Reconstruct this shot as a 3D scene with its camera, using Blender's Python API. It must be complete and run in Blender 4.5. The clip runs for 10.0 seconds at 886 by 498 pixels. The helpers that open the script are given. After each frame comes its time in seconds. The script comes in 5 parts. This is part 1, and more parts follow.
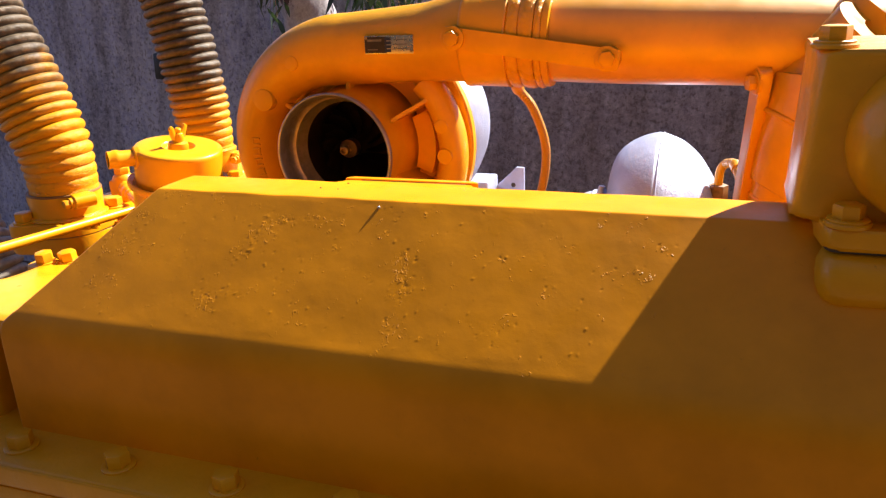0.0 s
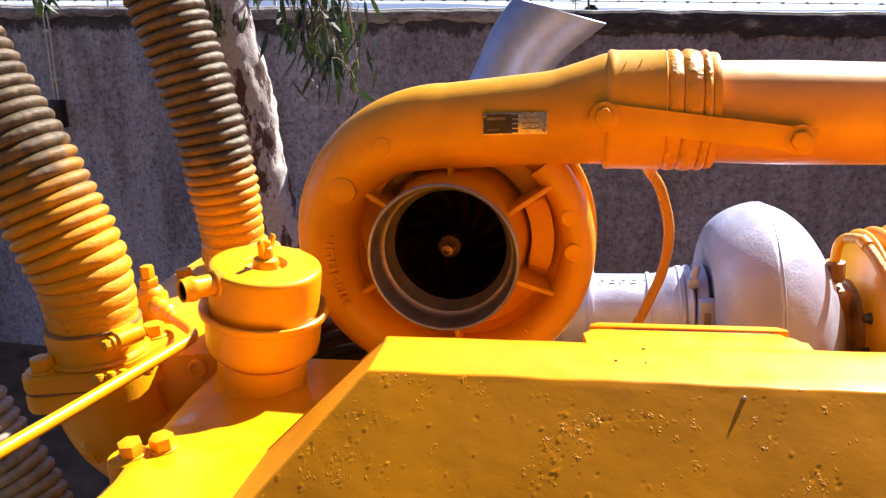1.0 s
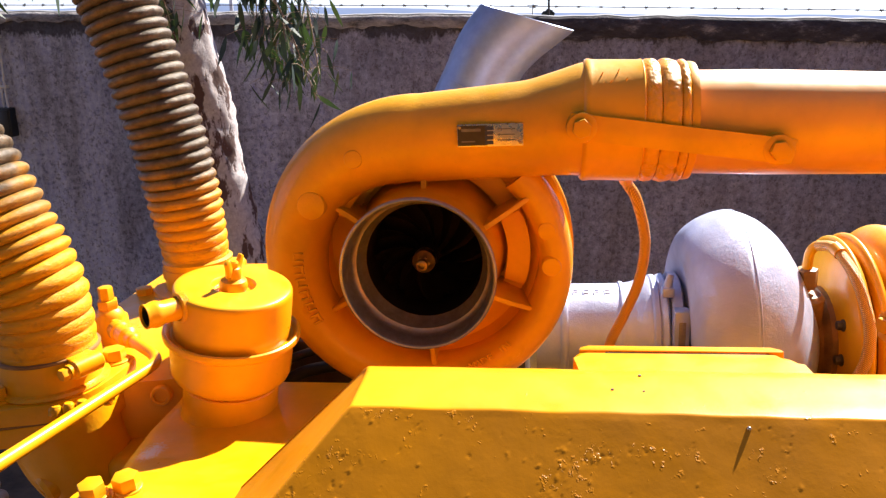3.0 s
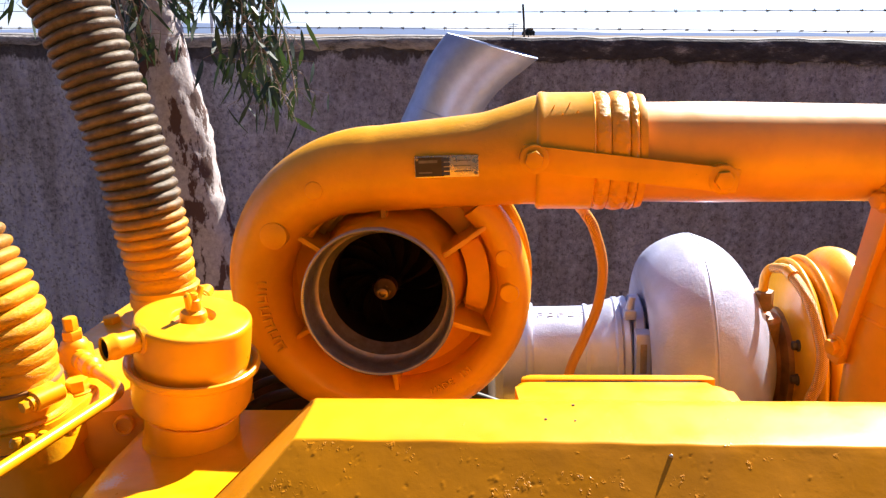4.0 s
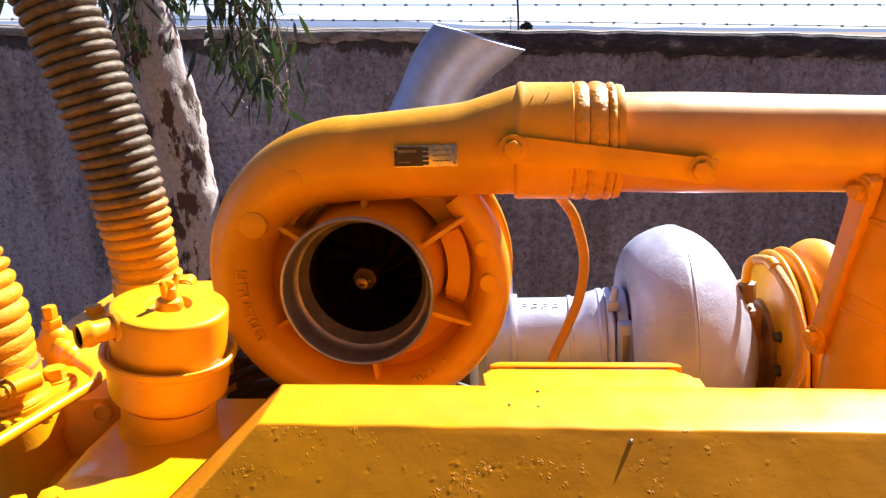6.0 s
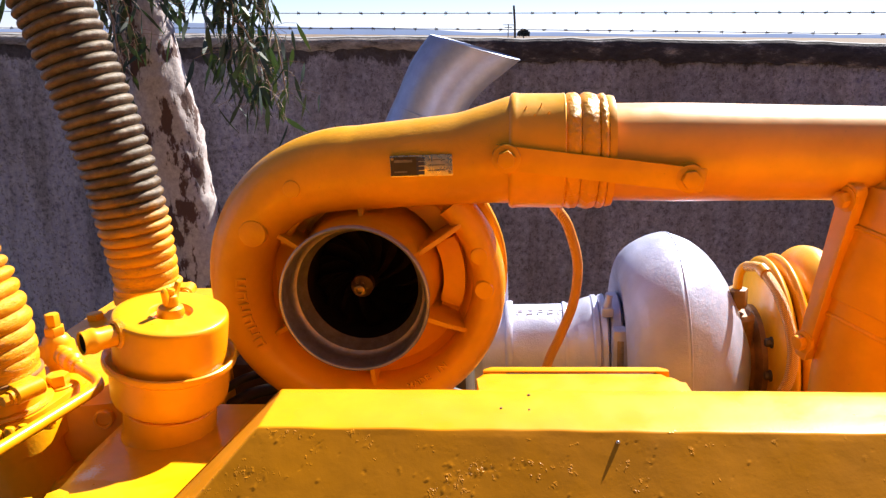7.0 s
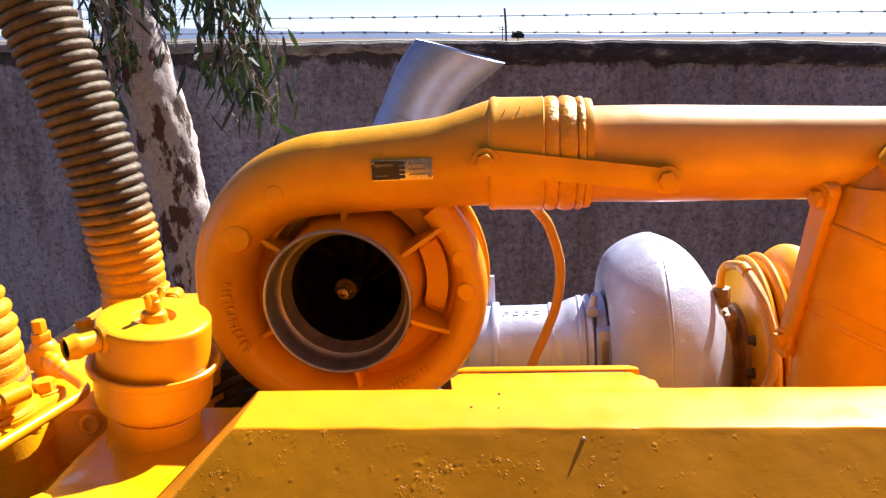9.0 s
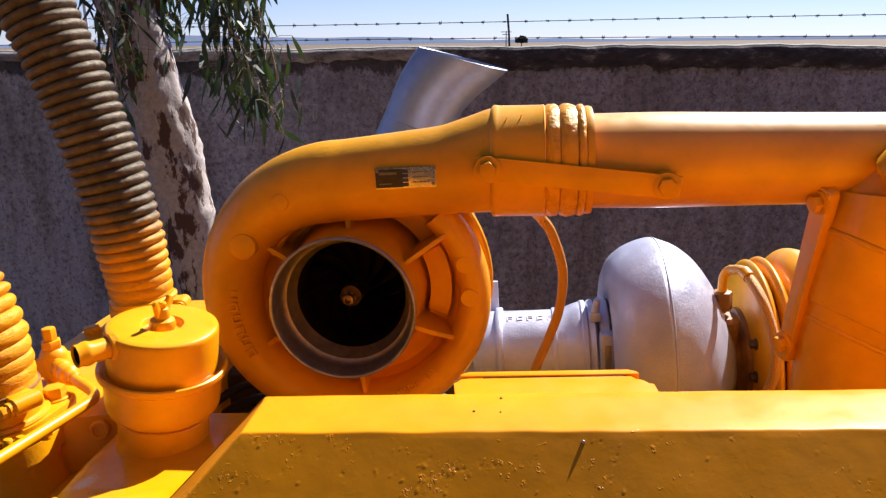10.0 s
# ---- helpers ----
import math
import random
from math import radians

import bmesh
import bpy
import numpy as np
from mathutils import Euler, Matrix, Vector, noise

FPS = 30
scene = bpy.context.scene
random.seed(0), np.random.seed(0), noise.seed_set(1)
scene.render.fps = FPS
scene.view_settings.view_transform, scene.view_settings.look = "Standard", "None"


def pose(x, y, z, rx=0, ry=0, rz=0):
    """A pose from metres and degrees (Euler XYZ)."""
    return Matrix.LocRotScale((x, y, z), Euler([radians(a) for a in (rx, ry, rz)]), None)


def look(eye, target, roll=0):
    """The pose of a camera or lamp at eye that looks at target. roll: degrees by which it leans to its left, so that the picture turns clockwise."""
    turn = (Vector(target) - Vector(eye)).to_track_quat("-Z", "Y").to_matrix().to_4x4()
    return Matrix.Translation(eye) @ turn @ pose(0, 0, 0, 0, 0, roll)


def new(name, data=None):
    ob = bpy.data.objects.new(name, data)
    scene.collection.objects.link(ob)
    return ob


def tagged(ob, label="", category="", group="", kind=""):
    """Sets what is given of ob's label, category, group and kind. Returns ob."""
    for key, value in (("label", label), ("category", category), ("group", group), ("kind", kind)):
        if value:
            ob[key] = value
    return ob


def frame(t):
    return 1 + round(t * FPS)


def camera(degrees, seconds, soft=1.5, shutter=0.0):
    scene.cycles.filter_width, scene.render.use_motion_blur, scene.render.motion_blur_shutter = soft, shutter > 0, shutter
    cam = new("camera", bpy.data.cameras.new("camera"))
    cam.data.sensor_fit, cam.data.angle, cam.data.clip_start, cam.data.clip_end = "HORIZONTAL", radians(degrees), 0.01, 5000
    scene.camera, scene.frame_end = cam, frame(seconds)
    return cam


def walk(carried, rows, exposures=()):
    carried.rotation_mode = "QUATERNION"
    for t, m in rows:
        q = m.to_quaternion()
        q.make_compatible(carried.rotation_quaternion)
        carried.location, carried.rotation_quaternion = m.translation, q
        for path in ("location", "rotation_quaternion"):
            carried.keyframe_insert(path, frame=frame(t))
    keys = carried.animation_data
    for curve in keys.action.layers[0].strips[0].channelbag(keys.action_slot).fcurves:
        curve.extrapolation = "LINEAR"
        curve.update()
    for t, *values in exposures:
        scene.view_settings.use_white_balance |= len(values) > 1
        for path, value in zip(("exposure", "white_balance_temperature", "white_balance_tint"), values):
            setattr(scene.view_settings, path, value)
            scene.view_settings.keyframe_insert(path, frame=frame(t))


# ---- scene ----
cam = camera(59.7, 10.0, soft=1.3)
PATH = [
    (0, (0.073, 0.029, 1.964), (-0.554, 1.817, 1.323), -2.5),
    (0.5, (-0.105, 0.125, 1.998), (-0.63, 1.951, 1.372), -1.0),
    (1, (-0.269, 0.172, 2.011), (-0.625, 2.054, 1.434), -2.7),
    (1.5, (-0.314, 0.192, 2.007), (-0.62, 2.076, 1.411), -2.3),
    (2, (-0.312, 0.205, 2.005), (-0.615, 2.088, 1.402), -2.6),
    (2.5, (-0.301, 0.208, 2.007), (-0.587, 2.092, 1.399), -2.6),
    (3, (-0.288, 0.2, 2.016), (-0.546, 2.099, 1.445), -2.7),
    (3.2, (-0.279, 0.194, 2.02), (-0.521, 2.102, 1.47), -2.6),
    (4.5, (-0.255, 0.186, 2.035), (-0.462, 2.104, 1.506), -2.8),
    (5, (-0.254, 0.188, 2.029), (-0.457, 2.102, 1.486), -2.4),
    (5.5, (-0.244, 0.192, 2.026), (-0.452, 2.104, 1.478), -2.6),
    (7, (-0.233, 0.17, 2.033), (-0.435, 2.088, 1.504), -2.7),
    (7.5, (-0.226, 0.17, 2.035), (-0.423, 2.09, 1.511), -3.0),
    (8, (-0.221, 0.168, 2.033), (-0.411, 2.087, 1.502), -3.2),
    (8.5, (-0.216, 0.166, 2.035), (-0.415, 2.086, 1.511), -3.3),
    (9, (-0.214, 0.161, 2.035), (-0.408, 2.082, 1.512), -3.3),
    (9.5, (-0.214, 0.158, 2.035), (-0.415, 2.078, 1.512), -3.5),
    (10, (-0.211, 0.15, 2.04), (-0.417, 2.073, 1.53), -3.7),
]
# the swift first second, in the ground's axes
OPENING = [
    (0.2, (0.000, 0.069, 1.989), (-0.556, 1.862, 1.297), 1.7),
    (0.3, (-0.034, 0.084, 1.992), (-0.561, 1.884, 1.296), 2.0),
    (0.7, (-0.179, 0.148, 2.017), (-0.587, 1.995, 1.367), 0.6),
    (0.8, (-0.215, 0.158, 2.020), (-0.595, 2.021, 1.399), -0.1),
]
# the engine stands three degrees off level: its own axes, turned about the camera's side
TIP = Matrix.Translation((-0.25, 0, 2.03)) @ Matrix.Rotation(radians(-3.0), 4, "Y") @ Matrix.Translation((0.25, 0, -2.03))
EXPOSURES = [(0.0, 1.68), (0.5, 1.69), (1.5, 1.8), (3.0, 1.8), (5.0, 1.84), (7.0, 1.64), (8.0, 1.68), (9.5, 1.66), (10.0, 1.18)]
ROWS = [(t, TIP @ look(eye, target, roll)) for t, eye, target, roll in PATH] + [(t, look(eye, target, roll)) for t, eye, target, roll in OPENING]
walk(cam, sorted(ROWS, key=lambda row: row[0]), EXPOSURES)

# ---- light ----
SUN = Vector((0.395, 0.624, 0.692)).normalized()
world = bpy.data.worlds.new("sky")
scene.world = world
world.use_nodes = True
wn = world.node_tree.nodes
sky = wn.new("ShaderNodeTexSky")
sky.sky_type = "NISHITA"
sky.sun_disc = False
sky.sun_elevation = math.asin(SUN.z)
sky.sun_rotation = math.atan2(SUN.x, SUN.y)
sky.altitude = 1500
sky.dust_density = 0.0
sky.ozone_density = 1.5
sky.air_density = 1.0
haze = wn.new("ShaderNodeHueSaturation")
haze.inputs["Saturation"].default_value = 0.80
world.node_tree.links.new(sky.outputs[0], haze.inputs["Color"])
blue = wn.new("ShaderNodeMix")
blue.data_type, blue.blend_type = "RGBA", "MULTIPLY"
blue.inputs[0].default_value = 1.0
blue.inputs[7].default_value = (0.86, 0.94, 1.38, 1)
world.node_tree.links.new(haze.outputs[0], blue.inputs[6])
world.node_tree.links.new(blue.outputs[2], wn["Background"].inputs[0])
wn["Background"].inputs[1].default_value = 0.040
sun = new("sun", bpy.data.lights.new("sun", "SUN"))
sun.data.energy = 5.0
sun.data.angle = radians(0.55)
sun.data.color = (1.0, 0.94, 0.85)
sun.matrix_world = look(SUN * 20, (0, 0, 0))


# ---- materials ----
def shader(name):
    m = bpy.data.materials.new(name)
    m.use_nodes = True
    nt = m.node_tree
    return m, nt, nt.nodes["Principled BSDF"]


def tex_noise(nt, scale, detail=4.0, rough=0.55, coord="Object", stretch=None):
    c = nt.nodes.new("ShaderNodeTexCoord")
    n = nt.nodes.new("ShaderNodeTexNoise")
    n.inputs["Scale"].default_value = scale
    n.inputs["Detail"].default_value = detail
    n.inputs["Roughness"].default_value = rough
    if stretch:
        mp = nt.nodes.new("ShaderNodeMapping")
        mp.inputs["Scale"].default_value = stretch
        nt.links.new(c.outputs[coord], mp.inputs[0])
        nt.links.new(mp.outputs[0], n.inputs["Vector"])
    else:
        nt.links.new(c.outputs[coord], n.inputs["Vector"])
    return n


def ramp(nt, source, stops):
    r = nt.nodes.new("ShaderNodeValToRGB")
    e = r.color_ramp.elements
    while len(e) < len(stops):
        e.new(0.5)
    for k, (p, c) in zip(e, stops):
        k.position = p
        k.color = (*c, 1) if len(c) == 3 else c
    nt.links.new(source, r.inputs[0])
    return r


def mixed(nt, fac, a, b):
    """A colour mix of two sockets or colours."""
    m = nt.nodes.new("ShaderNodeMix")
    m.data_type = "RGBA"
    for sock, v in ((m.inputs[0], fac), (m.inputs[6], a), (m.inputs[7], b)):
        if isinstance(v, (int, float)):
            sock.default_value = v
        elif isinstance(v, tuple):
            sock.default_value = (*v, 1)
        else:
            nt.links.new(v, sock)
    return m.outputs[2]


def bumped(nt, bsdf, layers):
    """Chain bump layers: (height socket, strength, distance)."""
    last = None
    for height, strength, dist in layers:
        b = nt.nodes.new("ShaderNodeBump")
        b.inputs["Strength"].default_value = strength
        b.inputs["Distance"].default_value = dist
        nt.links.new(height, b.inputs["Height"])
        if last:
            nt.links.new(last, b.inputs["Normal"])
        last = b.outputs[0]
    nt.links.new(last, bsdf.inputs["Normal"])


YELLOW = (0.77, 0.338, 0.002)


def paint(name, base=YELLOW, rough=0.40, peel=0.25, cast=0.0, grain=900, dirt=0.5, coat=0.3, spec=0.28):
    m, nt, b = shader(name)
    big = tex_noise(nt, 9, 5, 0.6)
    fine = tex_noise(nt, 160, 5, 0.65)
    dark = tuple(c * 0.80 for c in base)
    light = tuple(min(1, c * 1.07) for c in base)
    tone = ramp(nt, big.outputs[0], [(0.30, dark), (0.62, light)])
    spots = ramp(nt, fine.outputs[0], [(0.24, (1, 1, 1)), (0.33, (0, 0, 0))])
    k = nt.nodes.new("ShaderNodeMath")
    k.operation = "MULTIPLY"
    k.inputs[1].default_value = dirt
    nt.links.new(spots.outputs[0], k.inputs[0])
    nt.links.new(mixed(nt, k.outputs[0], tone.outputs[0], tuple(c * 0.45 for c in base)), b.inputs["Base Color"])
    rr = ramp(nt, tex_noise(nt, 34, 4).outputs[0], [(0.3, (rough * 0.75,) * 3), (0.7, (rough * 1.35,) * 3)])
    nt.links.new(rr.outputs[0], b.inputs["Roughness"])
    b.inputs["Coat Weight"].default_value = coat
    b.inputs["Specular IOR Level"].default_value = spec
    b.inputs["Coat Roughness"].default_value = rough * 0.42
    layers = [(tex_noise(nt, 55, 3).outputs[0], peel, 0.0015), (tex_noise(nt, grain, 3).outputs[0], peel * 0.5, 0.0003)]
    if cast:
        layers.append((tex_noise(nt, 260, 4, 0.7).outputs[0], cast, 0.0012))
    bumped(nt, b, layers)
    return m


M_YELLOW = paint("yellow_paint")
M_CAST = paint("yellow_paint_on_casting", rough=0.42, peel=0.30, cast=0.30)
M_THICK = paint("yellow_paint_thick", rough=0.30, peel=0.7, cast=1.0, grain=400)
M_SMOOTH = paint("yellow_paint_smooth", rough=0.36, peel=0.10, coat=0.2)
M_PIPE = paint("yellow_paint_on_pipe", rough=0.42, peel=0.10, coat=1.0, spec=0.5)
M_PIPE.node_tree.nodes["Principled BSDF"].inputs["Coat Roughness"].default_value = 0.30
M_SILVER = paint("silver_paint", base=(0.50, 0.52, 0.68), rough=0.40, peel=0.4, cast=0.5, dirt=0.2, coat=0.0)


M_SILVER.node_tree.nodes["Principled BSDF"].inputs["Metallic"].default_value = 0.35


def metal(name, base, rough=0.35, wear=0.3):
    m, nt, b = shader(name)
    n = tex_noise(nt, 60, 6, 0.7)
    nt.links.new(ramp(nt, n.outputs[0], [(0.3, tuple(c * (1 - wear) for c in base)), (0.7, base)]).outputs[0], b.inputs["Base Color"])
    b.inputs["Metallic"].default_value = 0.9
    nt.links.new(ramp(nt, tex_noise(nt, 130, 4).outputs[0], [(0.3, (rough * 0.7,) * 3), (0.7, (rough * 1.4,) * 3)]).outputs[0], b.inputs["Roughness"])
    bumped(nt, b, [(tex_noise(nt, 300, 3).outputs[0], 0.2, 0.0006)])
    return m


M_LIP = metal("bare_lip_metal", (0.42, 0.38, 0.36), 0.45)
M_BORE = metal("machined_bore", (0.42, 0.33, 0.25), 0.5, 0.35)
M_PLATE = metal("plate_metal", (0.62, 0.55, 0.50), 0.28)


def galvanised():
    m, nt, b = shader("galvanised_pipe")
    n = tex_noise(nt, 45, 5, 0.6)
    nt.links.new(ramp(nt, n.outputs[0], [(0.3, (0.27, 0.32, 0.47)), (0.7, (0.34, 0.40, 0.57))]).outputs[0], b.inputs["Base Color"])
    b.inputs["Metallic"].default_value = 0.55
    b.inputs["Roughness"].default_value = 0.44
    bumped(nt, b, [(tex_noise(nt, 200, 4).outputs[0], 0.15, 0.0008)])
    return m


M_GALV = galvanised()
M_WIRE = metal("rusty_wire", (0.10, 0.09, 0.09), 0.6)


def plain(name, color, rough=0.6, scale=80, vary=0.25, bump=0.2, dist=0.001):
    m, nt, b = shader(name)
    n = tex_noise(nt, scale, 5, 0.6)
    nt.links.new(ramp(nt, n.outputs[0], [(0.3, tuple(c * (1 - vary) for c in color)), (0.7, tuple(min(1, c * (1 + vary)) for c in color))]).outputs[0], b.inputs["Base Color"])
    b.inputs["Roughness"].default_value = rough
    bumped(nt, b, [(n.outputs[0], bump, dist)])
    return m


# near black: the shade deep in the bore is put into this colour
M_WHEEL = plain("shade_dark_wheel", (0.009, 0.004, 0.003), 0.75, 60)
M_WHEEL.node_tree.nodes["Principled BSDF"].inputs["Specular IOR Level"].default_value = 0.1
M_BLACK = plain("black_plastic", (0.012, 0.012, 0.014), 0.45)
M_INK = plain("plate_ink", (0.035, 0.022, 0.018), 0.35)
M_BLUE = plain("plate_blue", (0.02, 0.03, 0.09), 0.35)
M_GREYBAR = plain("plate_grey_print", (0.16, 0.14, 0.13), 0.4)
M_RUSTY = plain("yellow_stained_iron", (0.24, 0.115, 0.035), 0.55, 40, 0.4, 0.3)
M_DARKIRON = plain("dark_brown_iron", (0.060, 0.040, 0.025), 0.6, 40, 0.4, 0.4)


def hose_material(name, low, high):
    """Tan rubber, with yellow overspray that thins out from height low to high."""
    m, nt, b = shader(name)
    c = nt.nodes.new("ShaderNodeTexCoord")
    sep = nt.nodes.new("ShaderNodeSeparateXYZ")
    nt.links.new(c.outputs["Object"], sep.inputs[0])
    mr = nt.nodes.new("ShaderNodeMapRange")
    mr.inputs[1].default_value, mr.inputs[2].default_value = low, high
    nt.links.new(sep.outputs[2], mr.inputs[0])
    n = tex_noise(nt, 28, 5, 0.65)
    add = nt.nodes.new("ShaderNodeMath")
    add.operation = "MULTIPLY_ADD"
    add.inputs[1].default_value = 0.55
    nt.links.new(n.outputs[0], add.inputs[0])
    nt.links.new(mr.outputs[0], add.inputs[2])
    height = ramp(nt, add.outputs[0], [(0.45, (0, 0, 0)), (0.78, (1, 1, 1))])
    # the spray came from one side and caught it further up
    side = nt.nodes.new("ShaderNodeVectorMath")
    side.operation = "DOT_PRODUCT"
    side.inputs[1].default_value = (-0.80, -0.60, 0.0)
    nt.links.new(c.outputs["Normal"], side.inputs[0])
    spray = nt.nodes.new("ShaderNodeMath")
    spray.operation = "MULTIPLY_ADD"
    spray.inputs[1].default_value = 0.6
    nt.links.new(n.outputs[0], spray.inputs[0])
    nt.links.new(side.outputs["Value"], spray.inputs[2])
    bare = ramp(nt, spray.outputs[0], [(0.45, (1, 1, 1)), (0.95, (0.86, 0.86, 0.86))])
    fac = nt.nodes.new("ShaderNodeMath")
    fac.operation = "MULTIPLY"
    nt.links.new(height.outputs[0], fac.inputs[0])
    nt.links.new(bare.outputs[0], fac.inputs[1])
    grime = tex_noise(nt, 70, 6, 0.7)
    tan = ramp(nt, grime.outputs[0], [(0.25, (0.034, 0.022, 0.011)), (0.48, (0.105, 0.073, 0.042)), (0.75, (0.24, 0.175, 0.11))])
    yel = ramp(nt, grime.outputs[0], [(0.24, (0.40, 0.168, 0.003)), (0.42, (0.74, 0.318, 0.003))])
    nt.links.new(mixed(nt, fac.outputs[0], yel.outputs[0], tan.outputs[0]), b.inputs["Base Color"])
    b.inputs["Roughness"].default_value = 0.42
    b.inputs["Specular IOR Level"].default_value = 0.28
    # thick cracked paint near the foot
    crust = nt.nodes.new("ShaderNodeMapRange")
    crust.inputs[1].default_value, crust.inputs[2].default_value, crust.inputs[3].default_value, crust.inputs[4].default_value = low - 0.03, low + 0.08, 1.0, 0.15
    nt.links.new(sep.outputs[2], crust.inputs[0])
    cracks = nt.nodes.new("ShaderNodeMath")
    cracks.operation = "MULTIPLY"
    nt.links.new(crust.outputs[0], cracks.inputs[0])
    nt.links.new(ramp(nt, tex_noise(nt, 95, 5, 0.65, stretch=(0.7, 0.7, 2.6)).outputs[0], [(0.40, (0, 0, 0)), (0.47, (1, 1, 1))]).outputs[0], cracks.inputs[1])
    bumped(nt, b, [(tex_noise(nt, 110, 6, 0.72, stretch=(1, 1, 1.5)).outputs[0], 1.0, 0.0018), (cracks.outputs[0], 0.6, 0.0011)])
    return m


M_HOSE = hose_material("painted_corrugated_hose", 1.775, 2.035)
M_HOSE_FAR = hose_material("painted_corrugated_hose_far", 1.725, 1.945)
M_HOSE_GREY = plain("dusty_grey_rubber", (0.40, 0.345, 0.28), 0.7, 60, 0.4, 0.5, 0.002)

# braid: crossed fine waves in the tube's own coordinates
def braid_material():
    m, nt, b = shader("painted_braid")
    c = nt.nodes.new("ShaderNodeTexCoord")
    waves = []
    for sx in (1, -1):
        mp = nt.nodes.new("ShaderNodeMapping")
        mp.inputs["Scale"].default_value = (sx * 1.0, 1.0, 1.0)
        w = nt.nodes.new("ShaderNodeTexWave")
        w.bands_direction = "DIAGONAL"
        w.inputs["Scale"].default_value = 190
        nt.links.new(c.outputs["Object"], mp.inputs[0])
        nt.links.new(mp.outputs[0], w.inputs["Vector"])
        waves.append(w)
    mul = nt.nodes.new("ShaderNodeMath")
    mul.operation = "MULTIPLY"
    nt.links.new(waves[0].outputs[1], mul.inputs[0])
    nt.links.new(waves[1].outputs[1], mul.inputs[1])
    nt.links.new(ramp(nt, mul.outputs[0], [(0.0, (0.50, 0.21, 0.015)), (0.5, (0.82, 0.42, 0.06))]).outputs[0], b.inputs["Base Color"])
    b.inputs["Roughness"].default_value = 0.4
    bumped(nt, b, [(mul.outputs[0], 0.8, 0.0012)])
    return m


M_BRAID = braid_material()


def plaster_material():
    """Grey-brown roughcast with damp streaks; a brighter left end and pit shade painted in."""
    m, nt, b = shader("rough_plaster")
    big = tex_noise(nt, 1.1, 7, 0.65)
    mid = tex_noise(nt, 27, 8, 0.8)
    grit = tex_noise(nt, 50, 5, 0.7, stretch=(1.0, 1.0, 0.8))
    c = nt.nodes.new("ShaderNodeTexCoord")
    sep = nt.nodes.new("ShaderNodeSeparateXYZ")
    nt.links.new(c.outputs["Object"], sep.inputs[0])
    # brighter light towards the left end, put into the base colour
    left_bright = nt.nodes.new("ShaderNodeMapRange")
    left_bright.inputs[1].default_value, left_bright.inputs[2].default_value = -1.3, -3.2
    nt.links.new(sep.outputs[0], left_bright.inputs[0])
    # mask of that left brightening, broken up by noise
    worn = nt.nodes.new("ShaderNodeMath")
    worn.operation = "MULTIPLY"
    nt.links.new(left_bright.outputs[0], worn.inputs[0])
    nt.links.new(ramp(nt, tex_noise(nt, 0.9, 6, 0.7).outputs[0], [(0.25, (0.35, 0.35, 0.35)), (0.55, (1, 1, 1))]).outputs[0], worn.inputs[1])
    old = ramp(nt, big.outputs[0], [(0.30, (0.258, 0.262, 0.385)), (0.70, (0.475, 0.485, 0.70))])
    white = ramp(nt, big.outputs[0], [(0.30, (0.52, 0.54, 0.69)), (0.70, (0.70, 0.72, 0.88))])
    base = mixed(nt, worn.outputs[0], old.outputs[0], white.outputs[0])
    streak = ramp(nt, tex_noise(nt, 2.2, 6, 0.65, stretch=(3.0, 1.0, 0.5)).outputs[0], [(0.42, (0, 0, 0)), (0.68, (0.55, 0.55, 0.55))])
    base = mixed(nt, streak.outputs[0], base, (0.15, 0.125, 0.13))
    # mould that has run down from the coping
    run = nt.nodes.new("ShaderNodeMapRange")
    run.inputs[1].default_value, run.inputs[2].default_value = 1.72, 1.96
    nt.links.new(sep.outputs[2], run.inputs[0])
    blot = nt.nodes.new("ShaderNodeMath")
    blot.operation = "MULTIPLY_ADD"
    blot.inputs[1].default_value = 1.6
    nt.links.new(tex_noise(nt, 6, 8, 0.75, stretch=(1.0, 1.0, 0.6)).outputs[0], blot.inputs[0])
    nt.links.new(run.outputs[0], blot.inputs[2])
    mould = ramp(nt, blot.outputs[0], [(0.0, (0, 0, 0)), (1.0, (0.85, 0.85, 0.85))])
    mould.color_ramp.elements[0].position = 0.92
    mould.color_ramp.elements[1].position = 1.0
    half = nt.nodes.new("ShaderNodeMath")
    half.operation = "MULTIPLY"
    half.inputs[1].default_value = 0.66
    nt.links.new(blot.outputs[0], half.inputs[0])
    nt.links.new(half.outputs[0], mould.inputs[0])
    base = mixed(nt, mould.outputs[0], base, (0.045, 0.040, 0.052))
    mix = nt.nodes.new("ShaderNodeMix")
    mix.data_type, mix.blend_type = "RGBA", "OVERLAY"
    mix.inputs[0].default_value = 0.7
    nt.links.new(base, mix.inputs[6])
    nt.links.new(ramp(nt, mid.outputs[0], [(0.34, (0.15, 0.14, 0.14)), (0.52, (0.5, 0.5, 0.5)), (0.68, (0.82, 0.81, 0.81))]).outputs[0], mix.inputs[7])
    # pit shade put into colour: dark specks at the grit's low points
    pit_shade = ramp(nt, grit.outputs[0], [(0.38, (0.6, 0.6, 0.6)), (0.47, (0, 0, 0))])
    nt.links.new(mixed(nt, pit_shade.outputs[0], mix.outputs[2], (0.085, 0.072, 0.082)), b.inputs["Base Color"])
    b.inputs["Roughness"].default_value = 0.95
    bumped(nt, b, [(mid.outputs[0], 1.0, 0.02), (grit.outputs[0], 1.0, 0.012)])
    return m


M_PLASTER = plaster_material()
M_BLOCKER = plain("dark_blocker_brown", (0.030, 0.023, 0.016), 0.9, 4, 0.3, 0.4, 0.01)


